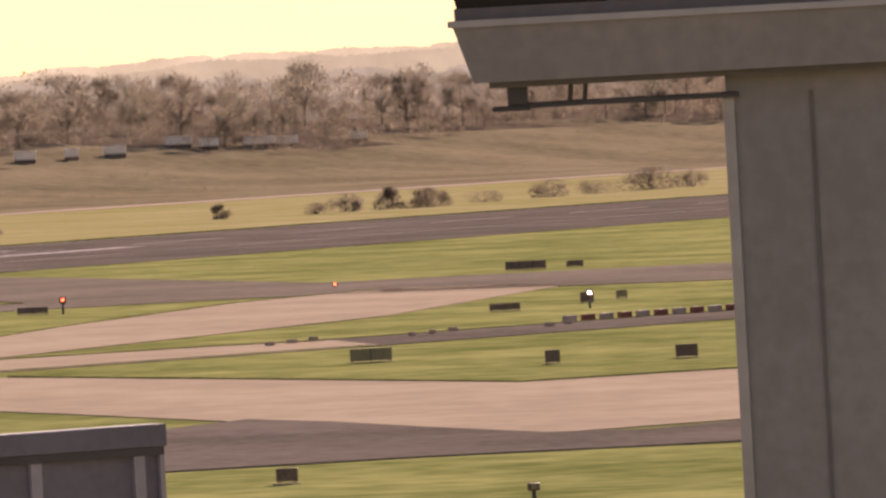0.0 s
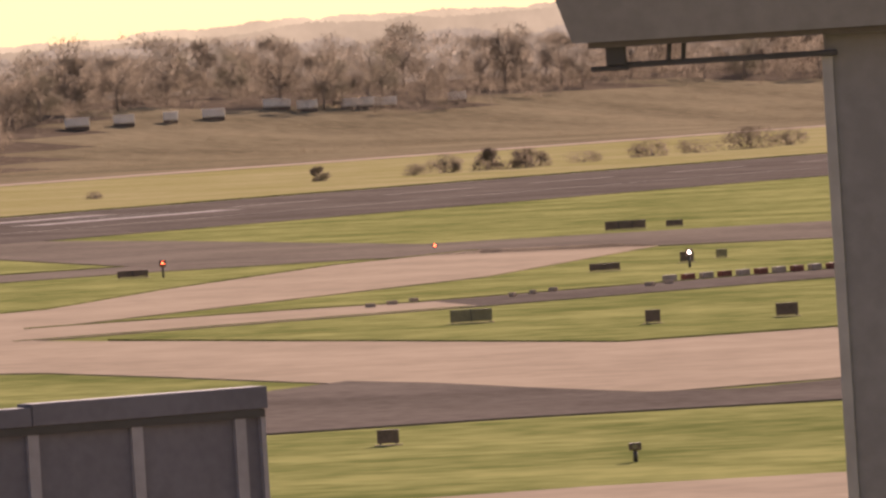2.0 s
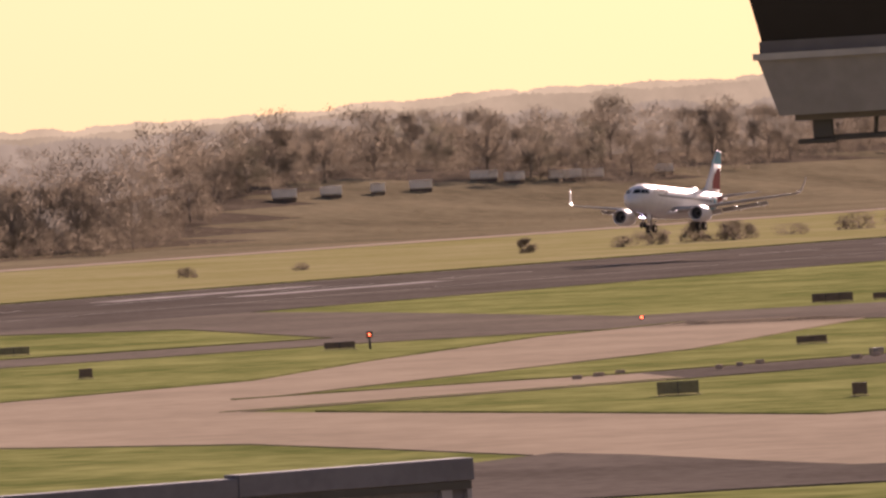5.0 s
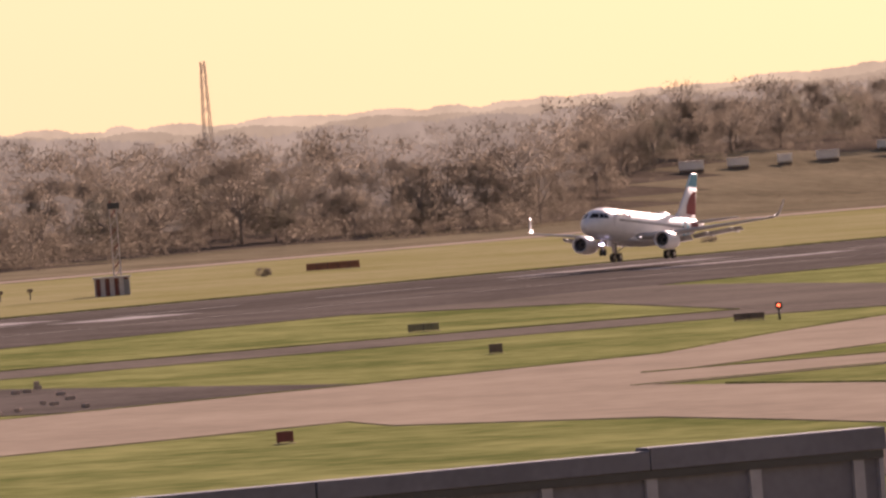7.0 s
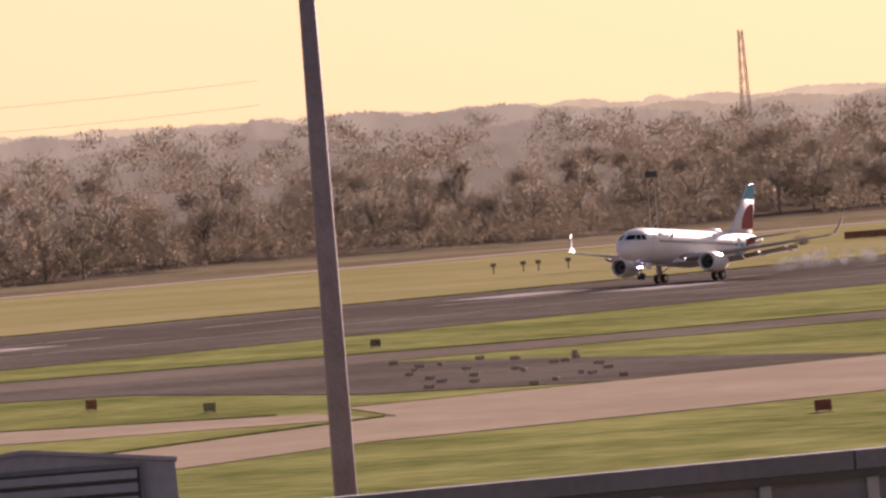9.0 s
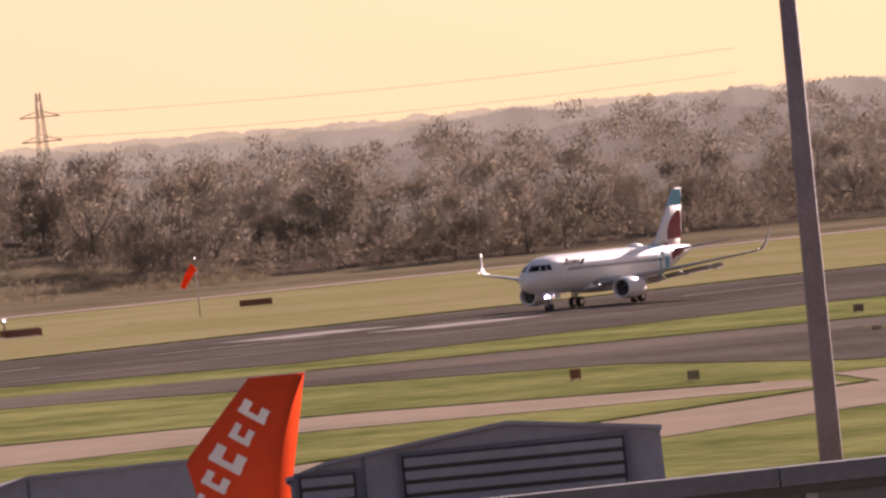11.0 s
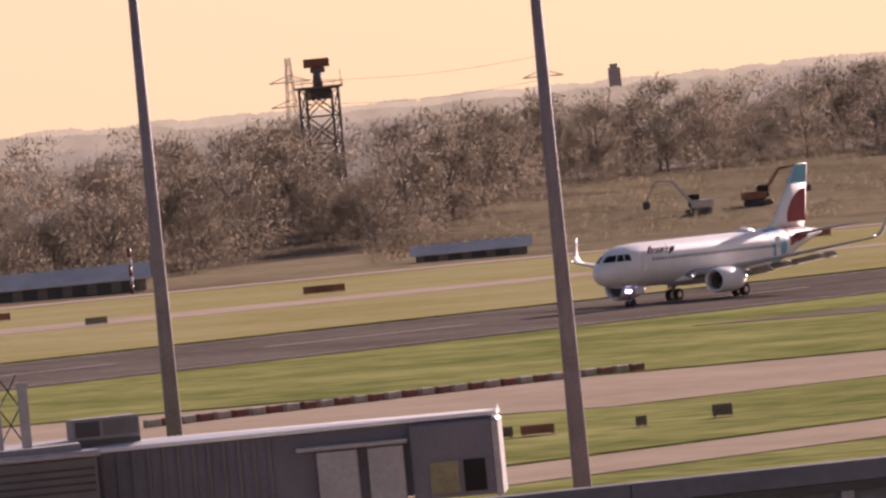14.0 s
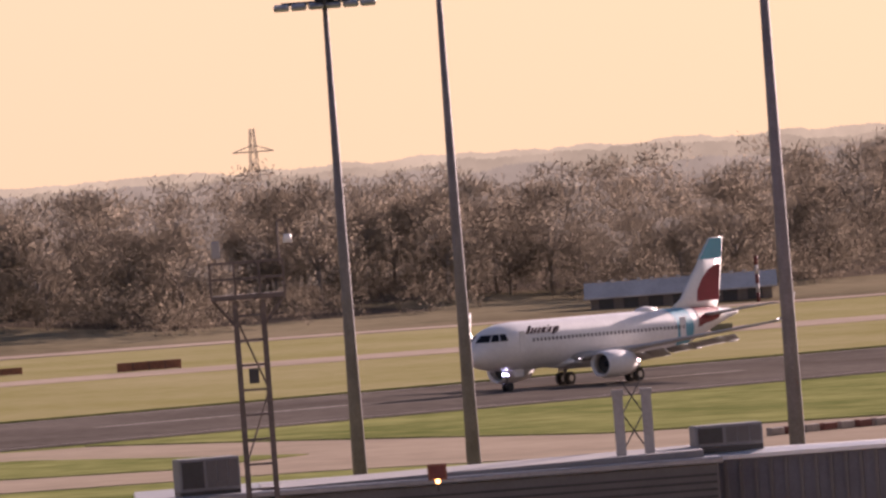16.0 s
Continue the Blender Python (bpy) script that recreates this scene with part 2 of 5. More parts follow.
def loft(bm, rings, closed=True, caps=True, soft=True, mi=0):
    """Skin a list of rings of equally many points."""
    vr = [[bm.verts.new(p) for p in r] for r in rings]
    n = len(vr[0])
    for a, b in zip(vr, vr[1:]):
        for i in range(n if closed else n - 1):
            f = bm.faces.new((a[i], a[(i + 1) % n], b[(i + 1) % n], b[i]))
            f.smooth, f.material_index = soft, mi
    if caps and closed:
        bm.faces.new(vr[0][::-1])
        bm.faces.new(vr[-1])
    return vr


def slab(outline, y0, y1, fall=0.0):
    """A block cut to an outline in x, z and reaching from y0 to y1; its back is lower by fall."""
    bm = bmesh.new()
    rings = [[(p[0], w, p[1] - d) for p in outline] for w, d in ((y0, 0.0), (y1, fall))]
    loft(bm, rings, soft=False)
    bmesh.ops.recalc_face_normals(bm, faces=bm.faces)
    return bm


def face_mesh(verts, faces, name, material):
    me = bpy.data.meshes.new(name)
    me.from_pydata(verts, [], faces)
    me.materials.append(material)
    return me


# ---- ground ----
def ground():
    us = [-5000, -3000, -1500, -700, -300] + list(range(0, 2600, 50)) + [2700, 3000, 3500, 4200, 5000]
    vs = [-5000, -3000, -1500, -600, -200] + list(range(0, 840, 60)) + list(range(840, 1100, 20)) + list(range(1100, 2000, 60)) + [2000, 2300, 2800, 3500, 5000]
    verts = [land(u, v) for u in us for v in vs]
    k = len(vs)
    faces = [(i * k + j, i * k + j + 1, (i + 1) * k + j + 1, (i + 1) * k + j) for i in range(len(us) - 1) for j in range(k - 1)]
    ob = new("ground", face_mesh(verts, faces, "ground", GRASS))
    for p in ob.data.polygons:
        p.use_smooth = True
    ob.data.materials.append(EARTH)
    ob.data.materials.append(LITTER)
    k1 = len(vs) - 1
    for i, p in enumerate(ob.data.polygons):
        if vs[i % k1] >= 780:
            p.material_index = 1
        u, v = (us[i // k1] + us[i // k1 + 1]) / 2, (vs[i % k1] + vs[i % k1 + 1]) / 2
        if u > 0 and v > edge(max(-25.0, min(5.0, math.degrees(RUNWAY - math.atan2(v, u))))) + 4:
            p.material_index = 2
    tagged(ob, "short green airfield grass rising to scrubby brown land", "ground", kind="structure")


def patch(name, outline, up, material, label, category, kind="structure"):
    """A paved or grown area laid on the ground, outline in u, v."""
    bm = bmesh.new()
    top = [bm.verts.new(land(u, v, up)) for u, v in outline]
    f = bm.faces.new(top)
    if f.normal.z < 0:
        f.normal_flip()
    bm.normal_update()
    if f.normal.z < 0:
        f.normal_flip()
    ext = bmesh.ops.extrude_face_region(bm, geom=[f])
    low = [v for v in ext["geom"] if isinstance(v, bmesh.types.BMVert)]
    bmesh.ops.translate(bm, vec=(0, 0, -0.3), verts=top)
    bmesh.ops.triangulate(bm, faces=bm.faces[:])
    bmesh.ops.recalc_face_normals(bm, faces=bm.faces[:])
    return lone(name, bm, material, label, category, kind=kind)


ground()
patch("meadow", [(300, 612), (2600, 612), (2600, 775), (1600, 770), (1300, 768), (1100, 775), (950, 805), (800, 850), (500, 930), (300, 950)], 0.03, DRY, "dry yellowish rough grass beyond the runway", "grass")
patch("runway", [(200, 550), (780, 550), (800, 522), (2400, 522), (2400, 612), (200, 612)], 0.06, TARMAC, "wide dark tarmac runway with rubber marks", "runway")
patch("perimeter_road", [(300, 955), (500, 935), (800, 853), (950, 808), (1100, 779), (1300, 771), (1600, 773), (2600, 778), (2600, 790), (1600, 784), (1300, 781), (1100, 790), (950, 820), (800, 866), (500, 950), (300, 972)], 0.05, PALE, "narrow pale perimeter road", "road")
patch("service_track", [(300, 772), (700, 752), (860, 722), (1010, 694), (1005, 688), (850, 700), (700, 735), (300, 752)], 0.06, PALE, "pale worn gravel service track", "track")
# parallel and crossing taxiways
patch("taxiway", [(934, 440), (888, 455), (837, 469), (770, 500), (745, 522), (700, 522), (720, 490), (790, 459), (859, 439), (904, 426), (925, 412)], 0.05, WORN, "dark worn tarmac taxiway", "taxiway")
patch("taxiway", [(925, 412), (938, 369), (1000, 340), (1300, 200), (1400, 230), (1100, 365), (1019, 400), (984, 431), (1055, 492), (1085, 522), (1010, 522), (1003, 490), (934, 440)], 0.07, WORN, "dark worn tarmac taxiway crossing to the runway", "taxiway")
patch("taxiway", [(790, 459), (775, 432), (737, 380), (700, 385), (697, 405), (727, 443), (720, 490)], 0.06, TARMAC, "dark broken tarmac of a closed taxiway", "taxiway")
patch("taxiway", [(300, 560), (560, 551), (577, 543), (572, 517), (562, 480), (600, 445), (645, 415), (655, 385), (640, 371), (612, 398), (535, 406), (528, 440), (515, 465), (497, 476), (430, 515), (300, 552)], 0.05, CONCRETE, "pinkish concrete taxiway", "taxiway")
patch("taxiway", [(400, 337), (558, 338), (591, 343), (645, 334), (632, 324), (623, 300), (606, 283), (584, 262), (560, 239), (552, 228), (566, 222),
                  (640, 195), (760, 215), (660, 259), (644, 268), (688, 326), (696, 336), (730, 351), (837, 361), (935, 385), (950, 396), (946, 408),
                  (904, 405), (835, 390), (782, 376), (737, 379), (665, 388), (641, 370), (594, 363), (509, 354), (400, 353)], 0.07, CONCRETE, "pinkish concrete taxiway with branches", "taxiway")
patch("taxiway", [(730, 351), (754, 340), (762, 333), (745, 322), (740, 323), (696, 336)], 0.08, CONCRETE, "pinkish concrete taxiway spur", "taxiway")
patch("taxiway", [(758, 336), (850, 314), (900, 300), (890, 284), (791, 311), (742, 322)], 0.06, TARMAC, "dark tarmac of a closed taxiway", "taxiway")
patch("taxiway", [(587, 262.5), (579, 253.5), (565, 241), (552.5, 229), (553, 223), (564, 221), (640, 195), (700, 160), (600, 180), (532, 209), (522, 223), (510, 233), (470, 227), (450, 240), (530, 256), (575, 262)], 0.09, TARMAC, "dark tarmac stretch of taxiway", "taxiway")
patch("grass_island", [(520, 548), (552, 527), (547, 508), (544, 492), (525, 487), (518, 497), (470, 540)], 0.12, GRASS, "narrow green grass island between taxiways", "grass")
patch("apron", [(-200, 330), (330, 300), (400, 215), (439, 185), (446, 175), (560, 130), (560, 20), (-200, 20)], 0.05, CONCRETE, "pale concrete aircraft apron", "apron")


def turf_lip(line, h=0.14):
    """The raised edge of the turf along the far side of paving."""
    bm = bmesh.new()
    ps = [land(u, v) for u, v in line]
    rings = []
    for i, p in enumerate(ps):
        d = (ps[min(i + 1, len(ps) - 1)] - ps[max(i - 1, 0)]).normalized()
        n = Vector((-d.y, d.x, 0))
        if n.y < 0:
            n = -n
        rings.append([p + Vector((0, 0, -0.1)), p + Vector((0, 0, h)), p + n * 0.5 + Vector((0, 0, h)), p + n * 1.2 + Vector((0, 0, -0.1))])
    loft(bm, rings, soft=False)
    bmesh.ops.recalc_face_normals(bm, faces=bm.faces)
    lone("turf_edge", bm, GRASS, "raised dark turf edge along the paving", "turf edge", kind="structure")


turf_lip([(665, 388), (737, 379.5), (782, 376.5), (835, 390.5), (904, 405.5), (946, 408.5)], 0.12)
turf_lip([(728, 351.5), (754, 340.5), (762, 334)], 0.16)
turf_lip([(758, 336.5), (850, 314.5), (900, 300.5)], 0.12)
turf_lip([(690, 327), (644, 268.5), (660, 259.5), (760, 216)], 0.16)
turf_lip([(696, 337), (740, 324), (745, 322.5)], 0.12)
turf_lip([(577, 544), (572, 518), (562, 481), (600, 446), (645, 416), (655, 388)], 0.14)
turf_lip([(641, 371), (594, 364), (509, 355), (400, 354)], 0.14)
turf_lip([(200, 612.5), (1000, 612.5), (2400, 612.5)], 0.2)
turf_lip([(934, 440.5), (888, 455.5), (837, 469.5), (770, 500.5)], 0.14)


def marking(name, u0, u1, v0, v1, label, material=None, up=0.075):
    bm = bmesh.new()
    vs = []
    for u, v in ((u0, v0), (u1, v0), (u1, v1), (u0, v1)):
        p = land(u, v, up)
        vs.append(bm.verts.new(p))
    f = bm.faces.new(vs)
    bm.normal_update()
    if f.normal.z < 0:
        f.normal_flip()
    lone(name, bm, material or PAINT, label, "marking", group="runway markings", kind="structure")


for k in range(26):                                   # centreline dashes
    marking("centreline_mark", 420 + 50 * k, 450 + 50 * k, 582.5, 583.5, "worn white runway centreline dash")
for u0, w, vv in ((1190, 60, 5), (1045, 22, 9), (900, 22, 9)):   # aiming point and touchdown marks
    for s in (-1, 1):
        marking("touchdown_mark", u0, u0 + w, 583 + s * 9 - vv / 2, 583 + s * 9 + vv / 2, "broad white touchdown mark on the runway")
for v0, v1, ua, ub in ((576.5, 581.5, 820, 1240), (584.5, 589.5, 780, 1260), (570, 574, 880, 1190), (592, 595, 860, 1150)):
    marking("rubber_mark", ua, ub, v0, v1, "dark band of tyre rubber along the runway", SKID, 0.068)
for v in (553.5, 609.5):
    marking("edge_mark", 210, 2390, v - 0.25, v + 0.25, "thin white runway edge line")


# ---- airliner ----
def airliner(name, label, livery, m):
    """A twin-jet narrow-body; its origin is on the ground between the main wheels, nose towards +x."""
    top = thing(name, label, "airliner", m)
    X0 = 17.7                                         # nose, ahead of the main wheels

    def ring(x, w, h, zc, n=28):
        return [(X0 - x, w * math.cos(2 * math.pi * i / n), zc + h * math.sin(2 * math.pi * i / n)) for i in range(n)]
    prof = [(0.0, 0.05, 0.05, 3.25), (0.15, 0.42, 0.40, 3.27), (0.5, 0.82, 0.78, 3.32), (1.1, 1.22, 1.18, 3.42), (2.0, 1.58, 1.58, 3.58),
            (3.0, 1.80, 1.84, 3.70), (4.2, 1.93, 2.01, 3.79), (6, 1.975, 2.07, 3.83), (12, 1.975, 2.07, 3.83), (18, 1.975, 2.07, 3.83),
            (24, 1.975, 2.07, 3.83), (26.5, 1.93, 1.98, 3.92), (29, 1.72, 1.70, 4.18), (31.5, 1.36, 1.30, 4.52), (34, 0.92, 0.85, 4.85),
            (36, 0.52, 0.48, 5.05), (37.2, 0.28, 0.27, 5.15), (37.57, 0.16, 0.16, 5.17)]
    bm = bmesh.new()
    loft(bm, [ring(*p) for p in prof])
    bmesh.ops.recalc_face_normals(bm, faces=bm.faces)
    fus = part("fuselage", bm, livery["body"], top, "white painted fuselage")
    # belly fairing
    bm = bmesh.new()
    loft(bm, [ring(x, w, h, z, 20) for x, w, h, z in ((10.5, 0.4, 0.2, 1.95), (12, 1.6, 0.55, 2.15), (14, 2.05, 0.75, 2.2), (18, 2.1, 0.78, 2.2), (20, 1.7, 0.6, 2.2), (22, 0.4, 0.2, 1.95))])
    part("belly_fairing", bm, livery["body"], top)
    # tail colours wrap the rear fuselage as thin painted shells
    if livery.get("band"):
        for k, (xa, xb, mt) in enumerate(((26.6, 29.2, livery["band"][0]), (30.0, 33.8, livery["band"][1]))):
            bm = bmesh.new()
            def girth(x):
                for a, b in zip(prof, prof[1:]):
                    if a[0] <= x <= b[0]:
                        t = (x - a[0]) / (b[0] - a[0])
                        return [a[i] + t * (b[i] - a[i]) for i in (1, 2, 3)]
            rr = []
            for j in range(5):
                x = xa + (xb - xa) * j / 4
                w, h, z = girth(x)
                rr.append([(X0 - x - 0.5 * k * math.sin(2 * math.pi * i / 28), (w + 0.012) * math.cos(2 * math.pi * i / 28), z + (h + 0.012) * math.sin(2 * math.pi * i / 28)) for i in range(28)])
            loft(bm, rr, caps=False)
            part("tail_band", bm, mt, fus, "coloured paint band round the tail")
    # cockpit windows
    def nose(x):
        for p, q in zip(prof, prof[1:]):
            if p[0] <= x <= q[0]:
                t = (x - p[0]) / (q[0] - p[0])
                return [p[i] + t * (q[i] - p[i]) for i in (1, 2, 3)]

    def pane_point(z, t, s):
        x0 = 0.6
        while nose(x0)[2] + nose(x0)[1] + 0.02 < z:
            x0 += 0.02
        x = x0 + (3.5 - x0) * t ** 1.8
        w, h, zc = nose(x)
        return (X0 - x + 0.01, s * (w + 0.025) * math.sqrt(max(0, 1 - ((z - zc) / (h + 0.025)) ** 2)), z)
    for s in (-1, 1):
        for ta, tb in ((0.05, 0.50), (0.54, 0.76), (0.79, 0.98)):
            bm = bmesh.new()
            grid = [[bm.verts.new(pane_point(z, ta + (tb - ta) * k / 6, s)) for k in range(7)] for z in (4.34, 4.55, 4.76, 4.95)]
            for ga, gb in zip(grid, grid[1:]):
                for k in range(6):
                    bm.faces.new((ga[k], ga[k + 1], gb[k + 1], gb[k]))
            bmesh.ops.recalc_face_normals(bm, faces=bm.faces)
            part("cockpit_window", bm, GLASS, fus, "dark cockpit window pane")
    # cabin windows and doors
    wm = mesh_of(boxed(-0.10, 0.10, -0.02, 0.02, -0.15, 0.15, 0.05), "cabin_window", PORT)
    for s in (-1, 1):
        for k in range(40):
            x = 6.6 + k * 0.533
            ob = new("cabin_window", wm)
            ob.parent = fus
            ob.matrix_local = pose(X0 - x, s * 1.955, 4.25)
        for x in (5.1, 27.3):
            part("cabin_door", boxed(X0 - x - 0.4, X0 - x + 0.4, s * 1.955 - 0.03, s * 1.955 + 0.012, 3.3, 5.1, 0.01), WHITE, fus, "pale grey outlined cabin door")
    # satellite dome
    bm = bmesh.new()
    loft(bm, [[(X0 - x, w * math.cos(math.pi * 2 * i / 14), 5.83 + h * math.sin(math.pi * 2 * i / 14)) for i in range(14)] for x, w, h in ((23.2, 0.1, 0.05), (23.7, 0.5, 0.28), (24.6, 0.62, 0.42), (25.6, 0.5, 0.32), (26.4, 0.1, 0.06))])
    part("antenna_dome", bm, livery["body"], top, "white antenna dome on the roof")

    def foil(chord, thick):
        pts = [(0, 0), (0.03, 0.3), (0.12, 0.48), (0.35, 0.5), (0.7, 0.28), (1, 0.02), (0.7, -0.18), (0.35, -0.42), (0.12, -0.4), (0.03, -0.24)]
        return [(-px * chord, pz * thick) for px, pz in pts]

    def aero(stations, upright=False):
        """stations: leading edge x, span place, height, chord, thickness."""
        rr = []
        for x, y, z, c, t in stations:
            rr.append([(x + px, y, z + pz) if not upright else (x + px, y + pz, z) for px, pz in foil(c, t)])
        b = bmesh.new()
        loft(b, rr)
        bmesh.ops.recalc_face_normals(b, faces=b.faces)
        return b
    for s in (-1, 1):
        wing = part("wing", aero([(X0 - 11.7, s * 1.0, 2.35, 7.2, 0.95), (X0 - 13.1, s * 3.0, 2.55, 6.0, 0.8), (X0 - 14.9, s * 6.4, 2.95, 3.9, 0.48), (X0 - 17.7, s * 12, 3.65, 2.7, 0.3), (X0 - 20.2, s * 16.6, 4.25, 1.65, 0.18)]), WINGG, top, "light grey swept wing")
        part("sharklet", aero([(X0 - 20.2, s * 16.6, 4.25, 1.65, 0.18), (X0 - 20.85, s * 17.25, 4.45, 1.2, 0.10), (X0 - 21.4, s * 17.6, 4.95, 0.75, 0.08), (X0 - 22.1, s * 17.85, 6.0, 0.5, 0.06), (X0 - 22.5, s * 17.92, 6.7, 0.3, 0.04)]), WINGG, wing, "upturned pale wingtip")
        # flaps, lowered
        for ya, yb, xa, xb, za, zb, c in ((2.2, 6.2, 19.0, 19.0, 2.25, 2.65, 1.25), (6.5, 12.6, 18.95, 20.65, 2.65, 3.45, 0.95)):
            b = bmesh.new()
            loft(b, [[(X0 - x + px * math.cos(radians(30)), s * y, z - 0.02 + pz + px * 0.5) for px, pz in foil(c, 0.2)] for x, y, z in ((xa, ya, za), (xb, yb, zb))])
            bmesh.ops.recalc_face_normals(b, faces=b.faces)
            part("flap", b, WINGG, wing, "lowered landing flap")
        for y, x, z in ((4.2, 17.2, 2.2), (8.6, 17.6, 2.7), (11.6, 18.9, 3.1)):
            b = bmesh.new()
            loft(b, [[(X0 - xx, s * y + r * math.cos(a * math.pi / 4), zz + 1.5 * r * math.sin(a * math.pi / 4)) for a in range(8)] for xx, r, zz in ((x, 0.03, z + 0.1), (x + 1, 0.16, z), (x + 2.4, 0.16, z - 0.1), (x + 3.6, 0.03, z - 0.25))])
            part("flap_fairing", b, WINGG, wing)
        # engine
        b = bmesh.new()
        yc, zc = s * 5.75, 1.72
        loft(b, [[(X0 - x, yc + r * math.cos(2 * math.pi * i / 22), zc + r * math.sin(2 * math.pi * i / 22)) for i in range(22)]
                 for x, r in ((10.9, 0.86), (10.72, 0.93), (10.65, 1.0), (10.75, 1.07), (11.2, 1.16), (12.4, 1.2), (13.6, 1.12), (14.7, 0.93), (14.7, 0.85), (13, 0.8))], caps=False)
        bmesh.ops.recalc_face_normals(b, faces=b.faces)
        eng = part("engine", b, livery["engine"], top, "white and grey turbofan engine nacelle")
        part("fan", tubes(((X0 - 11.6, yc, zc), (X0 - 11.75, yc, zc), 0.9), n=20), DARKM, eng, "dark engine fan")
        part("spinner", tubes(((X0 - 11.6, yc, zc), (X0 - 11.0, yc, zc), 0.3, 0.02), n=12), DARKM, eng)
        part("exhaust", tubes(((X0 - 13, yc, zc), (X0 - 15.8, yc, zc), 0.62, 0.32), n=16), GREYM, eng, "bare metal exhaust cone")
        b = bmesh.new()
        loft(b, [[(X0 - 11.4, yc - 0.1, 2.75), (X0 - 11.4, yc + 0.1, 2.75), (X0 - 15.5, yc + 0.1, 2.5), (X0 - 15.5, yc - 0.1, 2.5)], [(X0 - 13.6, yc - 0.1, 3.02), (X0 - 13.6, yc + 0.1, 3.02), (X0 - 17, yc + 0.1, 2.85), (X0 - 17, yc - 0.1, 2.85)]], soft=False)
        part("pylon", b, WINGG, eng)
        # tailplane
        part("tailplane", aero([(X0 - 30.9, s * 0.4, 5.05, 3.6, 0.35), (X0 - 34.2, s * 6.2, 5.7, 1.4, 0.13)]), WINGG, top, "light grey tailplane")
        # main gear
        gear = part("main_gear", tubes(((0, s * 3.79, 0.55), (0.1, s * 3.7, 2.95), 0.14), ((0, s * 3.79, 1.2), (0.2, s * 2.0, 2.2), 0.07), ((0, s * 3.4, 0.58), (0, s * 4.2, 0.58), 0.09), n=10), GREYM, top, "main landing gear leg")
        for o in (-0.46, 0.46):
            w = part("tyre", tubes(((0, s * 3.79 + o - 0.2, 0.58), (0, s * 3.79 + o + 0.2, 0.58), 0.58), n=22), RUBBER, gear, "black rubber tyre")
            part("rim", tubes(((0, s * 3.79 + o - 0.21, 0.58), (0, s * 3.79 + o + 0.21, 0.58), 0.27), n=14), GREYM, gear, "grey wheel rim")
        part("gear_door", boxed(-0.6, 0.6, s * 4.05 - 0.02, s * 4.05 + 0.02, 1.2, 2.5, 0.01), livery["body"], gear)
        part("strobe_light", tubes(((X0 - 20.9, s * 17.35, 4.5), (X0 - 20.7, s * 17.35, 4.5), 0.04), n=8), NAV, wing, "bright wingtip light")
        part("landing_light", tubes(((X0 - 12.45, s * 2.15, 2.3), (X0 - 12.40, s * 2.15, 2.3), 0.07), n=10), NAV, top, "lit landing light")
    ng = part("nose_gear", tubes(((12.64, 0, 0.4), (12.75, 0, 2.5), 0.1), ((12.64, -0.3, 0.39), (12.64, 0.3, 0.39), 0.06), n=10), GREYM, top, "nose landing gear leg")
    for o in (-0.25, 0.25):
        part("tyre", tubes(((12.64, o - 0.11, 0.39), (12.64, o + 0.11, 0.39), 0.39), n=18), RUBBER, ng, "black rubber tyre")
    for o in (-0.2, 0.2):
        part("taxi_light", tubes(((12.8, o, 1.45), (12.95, o, 1.45), 0.085), n=12), LAMP, ng, "lit taxi light")
    part("gear_door", boxed(11.0, 12.3, 0.5, 0.54, 1.2, 1.95), livery["body"], ng)
    # fin: white plate with painted panels a little proud
    F0 = X0 - 28.3
    fin = part("fin", aero([(F0 + 0.6, 0, 5.6, 7.0, 0.42), (F0 - 1.3, 0, 6.6, 5.6, 0.40), (F0 - 6.0, 0, 11.76, 1.95, 0.17)], upright=True), livery["fin"], top, "tall swept tail fin")

    def finx(z, c):
        """The fin's x at height z, c from leading edge (0) to trailing edge (1)."""
        t = (z - 6.6) / 5.16
        return F0 - 1.3 - 4.7 * t - c * (5.6 - 3.65 * t)
    for s in (-1, 1):
        for pts, mt, lab in livery.get("fin_paint", ()):
            b = bmesh.new()
            def side(z, c):
                t = (z - 6.6) / 5.16
                th = (0.40 - 0.23 * t) * (0.5 if c < 0.5 else 0.5 - 0.46 * (c - 0.35) / 0.65)
                th = (0.40 - 0.23 * t) * max(0.06, min(0.5, 0.5 - 0.66 * max(0, c - 0.35)))
                return (finx(z, c), s * (th + 0.02), z)
            cols = [[b.verts.new(side(z, c0 + (c1 - c0) * k / 6)) for k in range(7)] for z, c0, c1 in pts]
            for ca, cb in zip(cols, cols[1:]):
                for k in range(6):
                    b.faces.new((ca[k], ca[k + 1], cb[k + 1], cb[k]))
            bmesh.ops.recalc_face_normals(b, faces=b.faces)
            part("paint_panel", b, mt, fin, lab)
    # besides a tail light, this glow stands in for a sun glint
    part("tail_glint_light", tubes(((X0 - 37.5, 0, 5.17), (X0 - 37.62, 0, 5.17), 0.1), n=8), LAMP, fus, "white tail light also standing in for a sun glint")
    return top, fus, fin, finx


HEADING = -111.0
def on_runway(u, h=0.0, up=0.0):
    p = land(u, 583.0, 0.06 + h)
    # the nose-up turn is about the main wheels
    return Matrix.Translation(p) @ pose(0, 0, 0, 0, 0, HEADING) @ pose(0, 0, 0, 0, -up - 0.25, 0)


